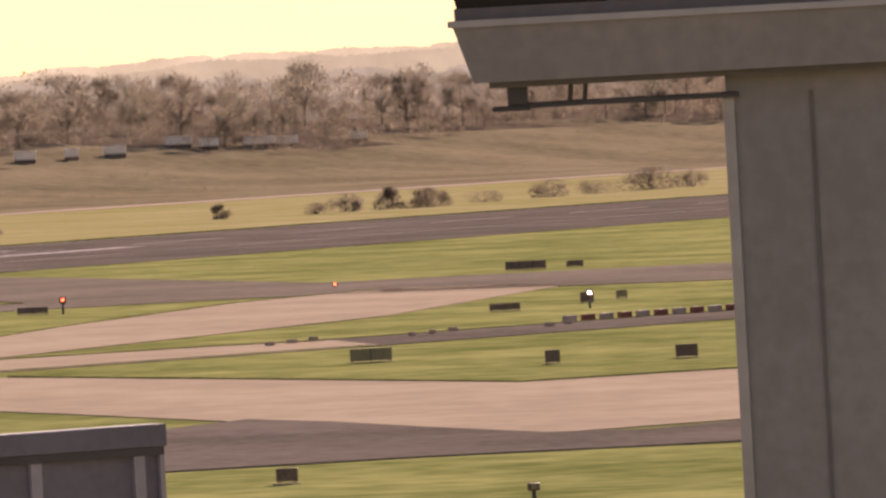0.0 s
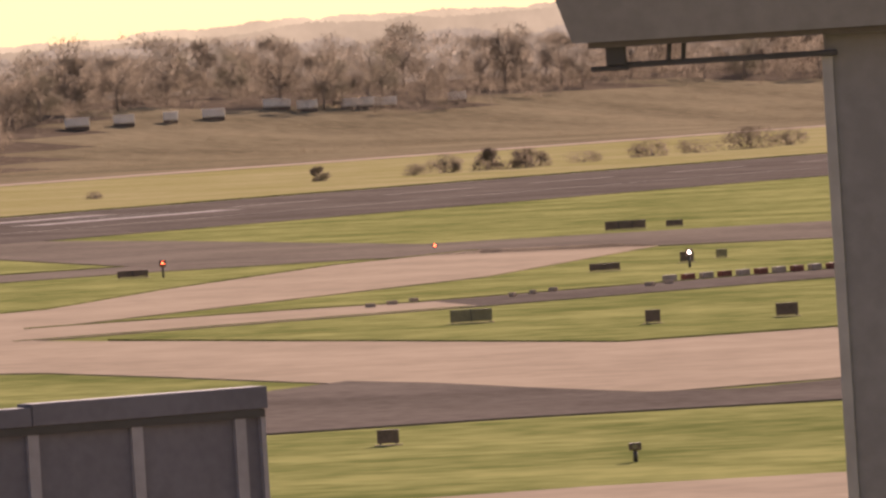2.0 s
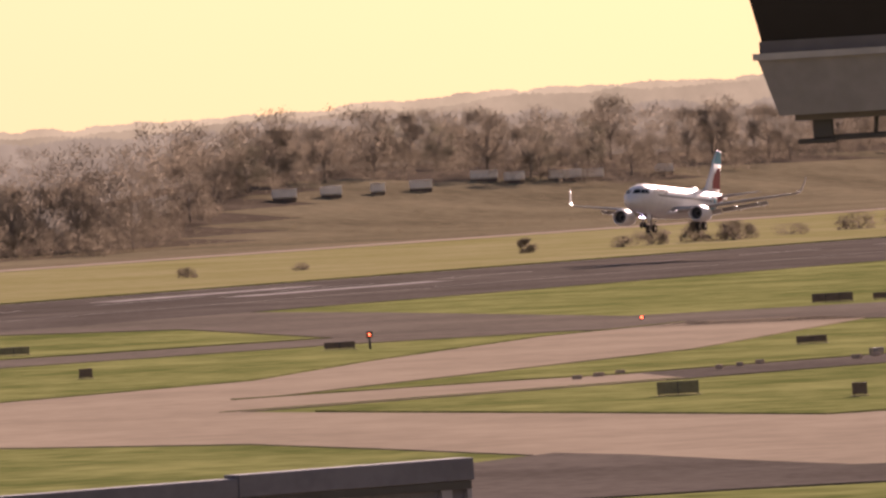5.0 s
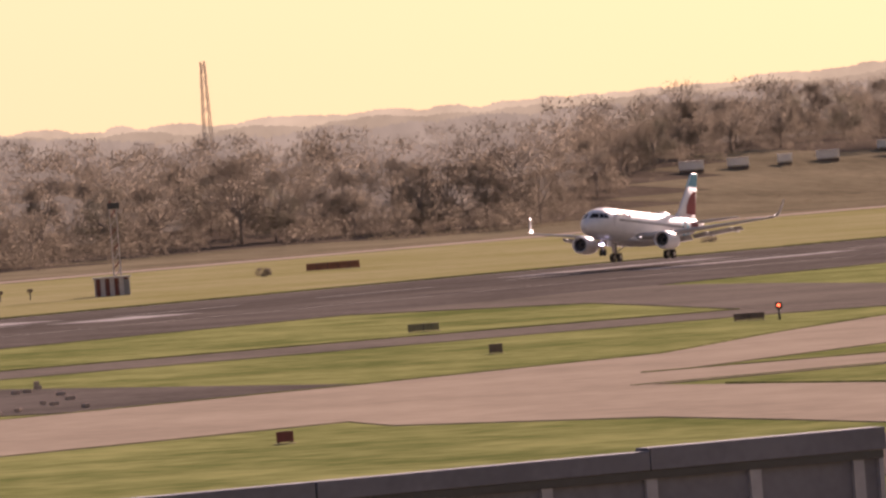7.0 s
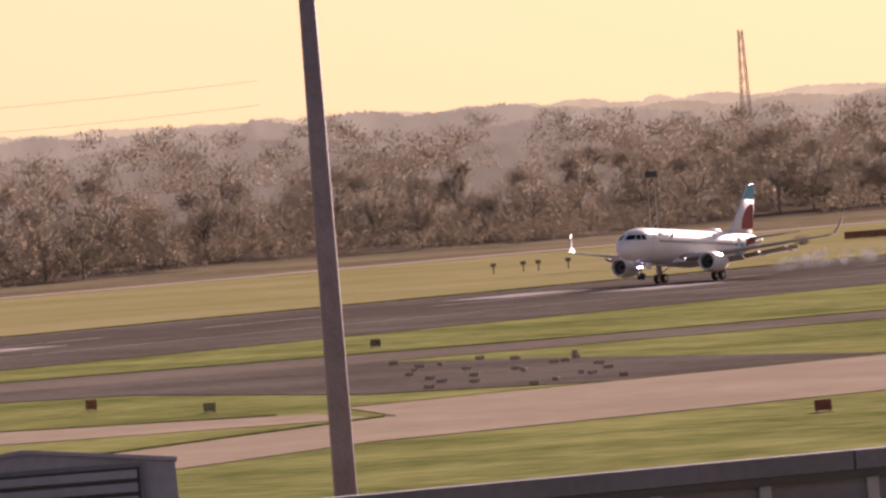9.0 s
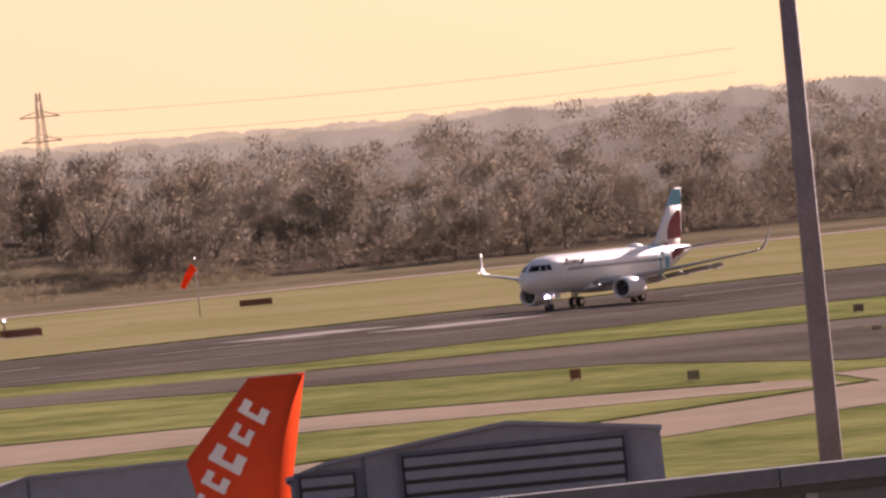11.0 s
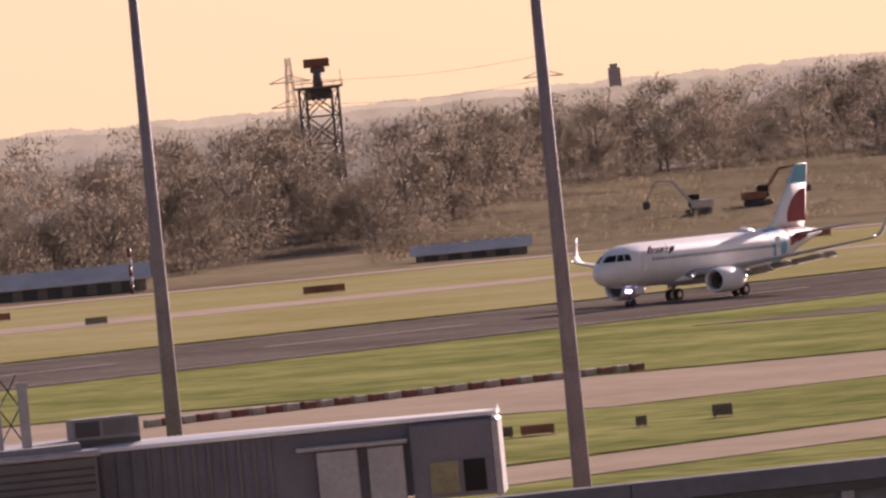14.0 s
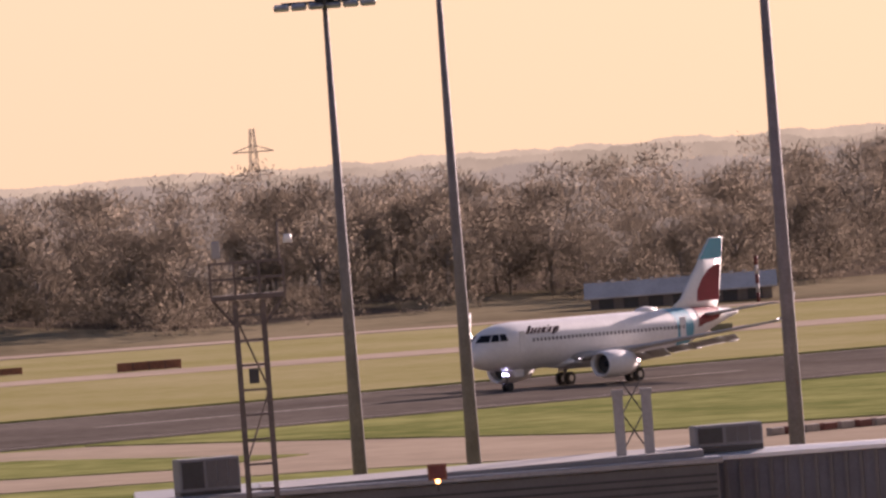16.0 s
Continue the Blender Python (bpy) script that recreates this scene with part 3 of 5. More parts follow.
arrival, arr_fus, arr_fin, finx = airliner("airliner", "white twin-jet airliner with teal and burgundy tail landing", dict(
    body=WHITE, engine=WHITE, fin=WHITE, band=(TEAL, BURGUNDY),
    fin_paint=[([(9.9, 0.02, 0.97), (10.6, 0.02, 0.97), (11.7, 0.03, 0.95)], TEAL, "teal paint at the fin's tip"),
               ([(6.3, 0.42, 0.99), (7.3, 0.33, 0.98), (8.3, 0.36, 0.97), (9.0, 0.50, 0.96), (9.4, 0.75, 0.95)], BURGUNDY, "burgundy paint on the fin")]),
    on_runway(1400))
arrival.scale = (0.97, 0.97, 0.97)

# parked aircraft behind the pier: only its fin shows
PARK = bearing(-10.2, 0, 372)
parked, pk_fus, pk_fin, pfx = airliner("airliner", "parked airliner with an orange tail fin", dict(body=WHITE, engine=ORANGE, fin=ORANGE),
                                       Matrix.Translation((PARK.x - 17.4, PARK.y - 2.75, slope(PARK.x, PARK.y) + 0.1)) @ pose(0, 0, 0, 0, 0, 180 + 9))


# ---- woods ----
def unit(a):
    return a / np.linalg.norm(a, axis=1)[:, None]


def crown_arrays(rng, height, spread, n, low=0.25, size=0.055, lumps=13, slim=1.0):
    """Many small sprays of twigs round a few limbs; returns triangle corners and, for each, the way out of the crown."""
    limbs = [(0, 0, height * 0.78, spread * 0.42), (0, 0, height * 0.45, spread * 0.62)]
    for k in range(lumps):
        a = rng.uniform(0, 2 * math.pi)
        zf = rng.uniform(low + 0.12, 0.86)
        r = spread * rng.uniform(0.35, 0.75) * math.sqrt(max(0.1, 1 - (max(0.0, zf - 0.45) / 0.5) ** 2))
        limbs.append((r * math.cos(a), r * math.sin(a), height * zf, spread * rng.uniform(0.22, 0.42)))
    c = np.array(limbs)[rng.integers(0, len(limbs), n)]
    d = unit(rng.normal(size=(n, 3)))
    p = c[:, :3] + d * c[:, 3:4] * rng.uniform(0.25, 1.1, (n, 1)) * np.array([1, 1, 0.85])
    p[:, 2] = np.clip(p[:, 2], height * 0.03, height * 1.02)
    ln = rng.uniform(0.35, 1.0, (n, 1)) * height * size
    dirs = unit(d * 0.8 + rng.normal(size=(n, 3)) * 0.5 + np.array([0, 0, 0.5]))
    side = unit(np.cross(dirs, rng.normal(size=(n, 3))))
    w = ln * rng.uniform(0.25, 0.5, (n, 1)) * slim
    out = unit(0.6 * d + 0.6 * (p - np.array([0, 0, height * 0.4])) / np.array([spread, spread, height * 0.6]) + np.array([0, 0, 0.3]))
    return np.stack([p - side * w, p + side * w, p + dirs * ln * 1.6 / slim ** 0.5], axis=1), out


def tri_mesh(name, tris, material):
    tris, out = tris
    v = tris.reshape(-1, 3)
    me = bpy.data.meshes.new(name)
    k = len(tris)
    me.vertices.add(3 * k)
    me.vertices.foreach_set("co", v.astype(np.float32).ravel())
    me.loops.add(3 * k)
    me.loops.foreach_set("vertex_index", np.arange(3 * k, dtype=np.int32))
    me.polygons.add(k)
    me.polygons.foreach_set("loop_start", np.arange(0, 3 * k, 3, dtype=np.int32))
    me.polygons.foreach_set("loop_total", np.full(k, 3, dtype=np.int32))
    me.update()
    at = me.attributes.new("outward", "FLOAT_VECTOR", "POINT")
    at.data.foreach_set("vector", np.repeat(out, 3, axis=0).astype(np.float32).ravel())
    me.materials.append(material)
    return me


def grown(protos, places):
    """Copies of crowns, each (which, scale, turn, place), as one run of triangles."""
    tris, outs = [], []
    for i, f, a, p in places:
        c, s = math.cos(a), math.sin(a)
        m = np.array([[c, s, 0], [-s, c, 0], [0, 0, 1]])
        tris.append((protos[i][0] * f) @ m + np.array(p))
        outs.append(protos[i][1] @ m)
    return np.concatenate(tris), np.concatenate(outs)


def bare_tree(rng, height, spread, n, material, label):
    t = thing("tree", label, "tree", group="trees of the wood")
    bm = tubes(((0, 0, -0.5), (0.1, 0, height * 0.4), height * 0.02, height * 0.014), n=7)
    for k in range(9):
        a = 2 * math.pi * k / 9 + rng.uniform(-0.3, 0.3)
        z = height * rng.uniform(0.18, 0.42)
        e = Vector((spread * 0.6 * math.cos(a), spread * 0.6 * math.sin(a), height * rng.uniform(0.55, 0.9)))
        mid = Vector((0, 0, z)).lerp(e, 0.5) + Vector((0, 0, -0.04 * height))
        tube(bm, (0, 0, z), mid, height * 0.008, height * 0.005, 5)
        tube(bm, mid, e, height * 0.005, height * 0.002, 5)
    part("trunk", bm, BARK, t, "dark bare trunk and limbs")
    cr = new("crown", tri_mesh("crown", crown_arrays(rng, height, spread, n, 0.0, 0.027, 20, 0.65), material))
    cr.parent = t
    tagged(cr, "crown of bare brown winter twigs")
    return t


RNG = np.random.default_rng(7)


def wood_place(az, back):
    v = edge(az) + back
    return v / math.tan(RUNWAY - radians(az)), v


def woods():
    kinds = [bare_tree(RNG, h, s, 4600, m, l) for h, s, m, l in (
        (13, 6.2, TWIG, "bare brown winter tree at the wood's edge"), (16, 6.8, TWIG, "tall broad bare winter tree at the wood's edge"),
        (10, 6.2, HEDGE, "low spreading bare winter tree"), (15, 5.4, TWIG, "slender bare winter tree"),
        (9, 6.4, HEDGE, "dark scrubby thicket tree"), (12, 5.6, IVY, "dark ivy-clad tree among bare ones"))]
    used = set()
    for k in range(230):
        az = -24 + 28 * (k + RNG.uniform()) / 230
        i = int(RNG.choice(6, p=(0.24, 0.16, 0.2, 0.14, 0.16, 0.1)))
        m = Matrix.Translation(land(*wood_place(az, 4 + RNG.uniform(0, 1) ** 1.5 * 60), -0.4)) @ pose(0, 0, 0, 0, 0, RNG.uniform(0, 360))
        if i not in used:
            used.add(i)
            kinds[i].matrix_world = m
        else:
            copy_thing(kinds[i], m)
    # the mass of the wood behind its edge, and the scrub at its foot
    protos = [crown_arrays(RNG, h, s, 1000, 0.0, 0.033, 12, 0.7) for h, s in ((12, 6.5), (14, 7), (10, 6.5), (13, 6), (11, 6.5), (15, 6.8))]
    low = [crown_arrays(RNG, h, s, 420, 0.0, 0.045, 6) for h, s in ((12, 8), (14, 9), (10, 8), (13, 7), (11, 8), (9, 9))]
    for name, cnt, v0, v1, fac, mt, lab in (("woodland", 500, 30, 170, 1.0, TWIG, "dense brown mass of bare winter woodland"),
                                            ("woodland", 300, 20, 260, 1.0, HEDGE, "darker thickets within the bare wood"),
                                            ("woodland", 380, 140, 430, 1.0, FAR_TWIG, "grey-brown bare trees on the rising ground"),
                                            ("scrub", 1900, -8, 60, 0.5, HEDGE, "low brown scrub at the foot of the wood")):
        places = []
        for k in range(cnt):
            az = -25 + 30 * RNG.uniform()
            p = land(*wood_place(az, v0 + (v1 - v0) * RNG.uniform()), -0.4)
            places.append((int(RNG.integers(0, 6)), fac * RNG.uniform(0.75, 1.1), RNG.uniform(0, 6.28), p))
        ob = new(name, tri_mesh(name, grown(protos if fac > 0.6 else low, places), mt))
        tagged(ob, lab, "woods", kind="stuff")


def bank_scrub():
    """Low tussocks and brambles on the open banks before the wood."""
    proto = [crown_arrays(RNG, h, sp, 110, 0.0, 0.12, 2) for h, sp in ((0.9, 1.6), (1.4, 2.0), (0.7, 1.8))]
    places = []
    for k in range(3000):
        az = (-15.4 + 5.2 * RNG.uniform()) if k % 2 else (-4.2 + 7.5 * RNG.uniform())
        v = 838 + (edge(az) - 834) * RNG.uniform()
        places.append((k % 3, RNG.uniform(0.6, 1.5) if k % 2 else RNG.uniform(0.3, 0.8), 0.0, land(v / math.tan(RUNWAY - radians(az)), v)))
    ob = new("bank_scrub", tri_mesh("bank_scrub", grown(proto, places), SCRUB))
    tagged(ob, "rough brown tussocks and brambles on the bank", "scrub", kind="stuff")


woods()
bank_scrub()


# ---- distance ----
def ridge(name, d, profile, rise, tree, seed, col, label, span=(-34, 16)):
    """A self-lit wooded ridge, its glow standing in for sunlit haze; profile: elevation of its crest by bearing; tree:
    width of a crown and height of its dome in degrees.
    """
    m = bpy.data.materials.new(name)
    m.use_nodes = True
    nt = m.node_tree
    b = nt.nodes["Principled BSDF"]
    # black base: only the emitted haze colour shows
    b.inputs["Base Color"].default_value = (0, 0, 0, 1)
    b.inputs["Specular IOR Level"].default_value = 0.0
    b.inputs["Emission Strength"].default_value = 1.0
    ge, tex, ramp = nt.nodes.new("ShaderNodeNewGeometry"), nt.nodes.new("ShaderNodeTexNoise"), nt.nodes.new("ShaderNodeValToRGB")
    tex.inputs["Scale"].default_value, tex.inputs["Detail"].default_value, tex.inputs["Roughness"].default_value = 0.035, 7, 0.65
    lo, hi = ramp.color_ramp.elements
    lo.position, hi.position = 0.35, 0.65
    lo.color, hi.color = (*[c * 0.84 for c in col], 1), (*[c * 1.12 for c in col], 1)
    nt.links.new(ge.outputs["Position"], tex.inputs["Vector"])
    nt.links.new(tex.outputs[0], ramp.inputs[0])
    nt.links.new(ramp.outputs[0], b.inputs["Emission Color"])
    rng = np.random.default_rng(seed)
    n = 5000
    az = np.linspace(*span, n)
    e = np.interp(az, *zip(*profile)) + rise
    dome = np.zeros(n)
    for c in rng.uniform(*span, int((span[1] - span[0]) / tree[0] * 1.7)):
        w, h = tree[0] * rng.uniform(0.35, 1.0), tree[1] * rng.uniform(0.3, 1.0) ** 1.5
        dome = np.maximum(dome, h * np.sqrt(np.clip(1 - ((az - c) / w) ** 2, 0, 1)))
    e = e + dome + tree[1] * 0.10 * rng.normal(size=n)
    verts, faces = [], []
    for a, el in zip(az, e):
        far = d if d > 1000 else (edge(a) + d) / math.sin(RUNWAY - radians(a))
        verts += [bearing(a, -0.9, far - 5), bearing(a, el - 0.12, far - 3), bearing(a, el, far)]
    for i in range(n - 1):
        for j in (0, 1):
            faces.append((3 * i + j, 3 * i + 3 + j, 3 * i + 4 + j, 3 * i + 1 + j))
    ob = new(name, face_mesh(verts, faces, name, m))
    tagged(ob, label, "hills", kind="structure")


SKYLINE = ((-34, 0.10), (-19, 0.10), (-17, 0.11), (-15.3, 0.09), (-12.7, 0.10), (-10, 0.06), (-8, 0.06), (-6.4, 0.03), (-5.2, 0.0), (-3.6, -0.01), (-2.7, 0.0), (-1.9, 0.03), (-1.2, 0.06), (0, 0.06), (16, 0.06))
ridge("backdrop", 4300, SKYLINE, -0.005, (0.16, 0.028), 1, (0.30, 0.24, 0.155), "self-lit wooded ridge glowing haze-pale on the skyline")
ridge("backdrop", 3800, SKYLINE, -0.045, (0.22, 0.035), 5, (0.225, 0.18, 0.118), "self-lit wooded ridge in haze colour in the distance")
# glowing belts set behind the trees in place of haze between them
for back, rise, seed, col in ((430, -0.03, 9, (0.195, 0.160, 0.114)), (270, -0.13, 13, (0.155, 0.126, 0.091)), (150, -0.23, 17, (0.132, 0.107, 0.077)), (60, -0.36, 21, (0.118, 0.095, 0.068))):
    ridge("backdrop", back, WOOD_TOP, rise, (0.3, 0.06), seed, col, "glowing belt standing in for lit haze among the trees", (-27, 5))


# ---- airfield furniture ----
def foot(az, el):
    """The place on the airfield's ground seen at that bearing and elevation."""
    d = EYE_Z / (-math.tan(radians(el)) - 0.0134 * math.sin(radians(az + 9)))
    p = bearing(az, 0, d)
    return Vector((p.x, p.y, slope(p.x, p.y))), d


def facing(p, turn=0.0):
    """A pose at p whose -y side faces the viewing deck."""
    return Matrix.Translation(p) @ pose(0, 0, 0, 0, 0, math.degrees(math.atan2(p.y, p.x)) - 90 + turn)


def field_sign(u, v, w, h, face, label, turn=0.0, legs=True):
    t = thing("airfield_sign", label, "airfield sign", facing(land(u, v), turn), group="signs of the airfield")
    part("panel", boxed(-w / 2, w / 2, -0.12, 0.12, 0.12, h, 0.03), face, t)
    n = max(2, int(w / 1.4) + 1)
    for k in range(n):
        x = -w / 2 + 0.15 + (w - 0.3) * k / (n - 1)
        part("leg", boxed(x - 0.04, x + 0.04, -0.06, 0.06, -0.1, 0.15), DARKM, t)
    if w > 2:
        for k in range(1, n - 1):
            x = -w / 2 + w * k / (n - 1)
            part("batten", boxed(x - 0.03, x + 0.03, -0.14, -0.12, 0.14, h - 0.02), DARKM, t)
    part("base", boxed(-w / 2 - 0.15, w / 2 + 0.15, -0.3, 0.3, -0.1, 0.04), CONCRETE, t, "concrete plinth")
    return t


BK, RD, OL, RU = (SIGNB, "dark airfield sign seen from behind on the grass"), (SIGNR, "dull red mandatory airfield sign on the grass"), (SIGNG, "olive airfield sign board standing on the grass"), (RUST, "long rust-brown board standing in the dry grass")
for u, v, w, h, (fm, lab) in (
        (702, 304, 3.0, 1.0, OL), (685, 283, 1.05, 0.95, BK), (690, 275, 1.55, 0.95, BK), (1018, 423, 4.2, 0.95, BK), (1024, 420, 1.75, 0.7, BK), (863, 353, 1.2, 0.95, BK),
        (876, 355, 1.0, 0.75, OL), (842, 352, 2.6, 0.7, BK), (886, 417, 2.8, 0.7, BK), (492, 218, 1.1, 0.8, BK), (911, 463, 3.0, 0.8, OL), (812, 406, 1.15, 0.85, BK),
        (607, 319, 1.1, 0.8, RD), (846, 490, 0.95, 0.75, BK), (671, 403, 0.9, 0.75, OL), (692, 426, 0.85, 0.85, RU), (509, 378, 1.2, 0.8, BK), (501, 378, 0.67, 0.67, BK),
        (495.5, 384, 1.15, 0.7, BK), (497.5, 383, 2.0, 0.65, RU),
        (1339, 694, 7.5, 1.1, RU), (1094, 718, 4.0, 0.85, RU), (1008, 694, 4.5, 0.9, RU), (997, 735, 6.8, 1.05, RU), (1040, 756, 3.7, 0.85, RU), (931, 694, 5.4, 0.9, OL),
        (1004, 702, 1.9, 0.8, BK), (1003, 690, 4.2, 0.9, RU), (919, 735, 4.6, 0.9, RU), (891, 758, 2.3, 0.85, RU), (845, 706, 2.3, 0.8, OL), (863, 748, 3.9, 0.85, RU),
        (792, 737, 6.5, 1.0, RU), (798, 762, 2.4, 0.8, RU)):
    field_sign(u, v, w, h, fm, lab)


def marker_light(u, v, glowing, label, h=0.9):
    t = thing("marker_light", label, "airfield light", facing(land(u, v)), group="marker lights")
    part("post", tubes(((0, 0, -0.1), (0, 0, h * 0.7), 0.12, 0.10), n=8), DARKM, t)
    part("housing", boxed(-0.3, 0.3, -0.2, 0.2, h * 0.6, h, 0.05), SIGNB, t)
    part("lens", tubes(((0, -0.2, h * 0.82), (0, -0.28, h * 0.82), 0.13), n=10), glowing, t, "lit lens")


WHITE_L = glow("white_light", (1.0, 0.9, 0.8), 6.0)
for u, v, g, lab, h in ((884, 413, BEACON, "small lit red obstruction light on a post", 1.6), (844, 345, WHITE_L, "bright white lit marker beside a board", 1.6),
                        (464, 193, SIGNG, "short marker post on the grass", 0.9), (962, 420, BEACON, "small lit red stop-bar light", 0.4), (975, 690, AMBER, "small lit amber light in the dry grass", 0.9),
                        (930, 705, AMBER, "small lit amber light in the dry grass", 0.9), (1050, 725, WHITE_L, "small bright lamp on a post", 1.5)):
    marker_light(u, v, g, lab, h)

bw = mesh_of(boxed(-0.7, 0.7, -0.25, 0.25, 0, 0.5, 0.05), "barrier", DULLW)
br = mesh_of(boxed(-0.7, 0.7, -0.25, 0.25, 0, 0.5, 0.05), "barrier", DULLR)


rb = mesh_of(boxed(-0.4, 0.4, -0.22, 0.22, -0.05, 0.3, 0.06), "rubble", PALE)


def barrier_row(u0, v0, u1, v1, n):
    """Red and white barrier blocks end to end across a closed taxiway."""
    for k in range(n):
        t = (k + 0.5) / n
        p = land(u0 + (u1 - u0) * t, v0 + (v1 - v0) * t, 0.07)
        a = Vector(plan(u1, v1)) - Vector(plan(u0, v0))
        ob = new("barrier_block", br if k % 2 else bw)
        ob.matrix_world = Matrix.Translation(p) @ pose(0, 0, 0, 0, 0, math.degrees(math.atan2(a.y, a.x)))
        tagged(ob, "dull red plastic barrier block" if k % 2 else "dirty white plastic barrier block", "barrier", group="taxiway barriers")


barrier_row(546, 453, 600, 452, 30)
barrier_row(796, 328, 900, 300, 44)
for k in range(26):
    u, v = 700 + 3.4 * k, 392 + 2.1 * k + 9 * math.sin(k * 1.7)
    ob = new("rubble_block", rb)
    ob.matrix_world = Matrix.Translation(land(u, v, 0.06)) @ pose(0, 0, 0, 0, 0, 40 * k)
    tagged(ob, "pale concrete block lying on broken tarmac", "block", group="blocks on the closed taxiway")
for k in range(8):
    u, v = 752 + 5.5 * k, 334 - 1.6 * k + (k % 3) * 2.2
    ob = new("rubble_block", rb)
    ob.matrix_world = Matrix.Translation(land(u, v, 0.08)) @ pose(0, 0, 0, 0, 0, 25 * k)
    tagged(ob, "pale concrete block on the closed taxiway", "block", group="blocks on the closed taxiway")


def bush(u, v, w, h, label="rounded dark bush in the dry grass"):
    t = thing("bush", label, "bush", Matrix.Translation(land(u, v)), group="bushes by the runway")
    part("stem", tubes(((0, 0, -0.2), (0, 0, h * 0.5), 0.12, 0.05), ((0, 0, 0.1), (w * 0.2, 0, h * 0.6), 0.07, 0.03), ((0, 0, 0.1), (-w * 0.2, 0.1, h * 0.6), 0.07, 0.03)), BARK, t)
    tr = crown_arrays(RNG, h, w * 0.5, 1800, 0.0, 0.10, 9)
    cr = new("crown", tri_mesh("crown", tr, HEDGE))
    cr.parent = t


for u, v, w, h in ((1488, 668, 3.5, 2.2), (1508, 661, 6, 1.6), (1522, 662, 7, 2.6), (1534, 660, 6, 3.2), (1540, 656, 7, 2.8), (1552, 660, 7, 2.4), (1580, 663, 9, 1.6), (1616, 666, 9, 2.6), (1640, 668, 9, 2.0),
                   (1667, 669, 12, 3.4), (1690, 671, 9, 2.6), (1370, 668, 3.5, 1.4), (1400, 664, 4, 1.0), (1310, 690, 3, 1.2)):
    bush(u, v, w, h)


# instrument hut with a lattice mast
def lattice(segs, r=0.06):
    return tubes(*[(a, b, r) for a, b in segs], n=4)


p, d = foot(-5.58, -0.87)
hut = thing("equipment_hut", "striped red and white equipment hut beside the runway", "hut", facing(p))
part("body", boxed(-2.3, 2.3, -1.4, 1.4, 0, 2.3, 0.05), MORTAR, hut)
part("roof", boxed(-2.5, 2.5, -1.6, 1.6, 2.3, 2.5, 0.04), ROOF, hut)
for k in range(4):
    part("stripe", boxed(-2.1 + 1.2 * k, -1.5 + 1.2 * k, -1.42, -1.40, 0.02, 2.28), DULLR, hut, "dull red stripe")
part("door", boxed(1.5, 2.2, -1.43, -1.40, 0.05, 2.05), CLAD, hut)
mast = thing("lattice_mast", "slim red and white lattice mast by the hut", "mast", facing(p + Vector((0.6, 2.2, 0))))
MH = 11.2
for sx, sy in ((-0.45, -0.45), (0.45, -0.45), (0.45, 0.45), (-0.45, 0.45)):
    part("leg", tubes(((sx, sy, 0), (sx, sy, MH), 0.09)), MORTAR, mast)
for k in range(10):
    z = k * MH / 10
    part("brace", lattice([((-0.45, -0.45, z), (0.45, -0.45, z + 1.1)), ((0.45, -0.45, z), (0.45, 0.45, z + 1.1)), ((-0.45, 0.45, z), (-0.45, -0.45, z + 1.1))], 0.08), SIGNR if k % 2 else MORTAR, mast)
part("top_box", boxed(-0.7, 0.9, -0.5, 0.5, MH, MH + 0.8, 0.05), DARKM, mast)
part("lamp", tubes(((-0.3, 0, MH + 0.8), (-0.3, 0, MH + 1.1), 0.15), n=8), SIGNR, mast, "unlit red obstruction lamp")

# small posts beside the hut
for az in (-6.42, -6.26, -6.18, -6.02):
    p, d = foot(az, -0.86)
    post = thing("instrument_post", "short instrument post with a box head", "post", facing(p), group="instrument posts")
    part("stake", tubes(((0, 0, 0), (0, 0, 1.1), 0.08)), DARKM, post)
    part("head", boxed(-0.35, 0.35, -0.2, 0.2, 1.0, 1.45, 0.04), SIGNB, post)

# windsock
p, d = foot(-10.58, -0.89)
ws = thing("windsock", "faded orange windsock hanging half full on its pole", "windsock", facing(p))
part("pole", tubes(((0, 0, 0), (0, 0, 6.0), 0.09, 0.06), n=8), MORTAR, ws)
part("sock", tubes(((-0.1, 0, 5.95), (-0.5, 0, 5.65), 0.5, 0.52), ((-0.5, 0, 5.65), (-1.15, 0, 4.6), 0.5, 0.42), ((-1.15, 0, 4.6), (-1.75, 0, 3.6), 0.42, 0.3), n=14), SOCK, ws, "faded orange cloth sock")
part("lamp", tubes(((0, 0, 6.9), (0, 0, 7.05), 0.06), n=8), NAV, ws)
part("lamp_stem", tubes(((0, 0, 6.0), (0, 0, 6.9), 0.04)), DARKM, ws)


def rest(az, el):
    """The place where the line of sight at that bearing and elevation comes down on the land."""
    for d in range(1100, 3200, 10):
        b = bearing(az, el, d)
        v = -b.x * math.cos(RUNWAY) + b.y * math.sin(RUNWAY)
        u = b.x * math.sin(RUNWAY) + b.y * math.cos(RUNWAY)
        if land(u, v).z >= b.z:
            break
    return land(u, v)


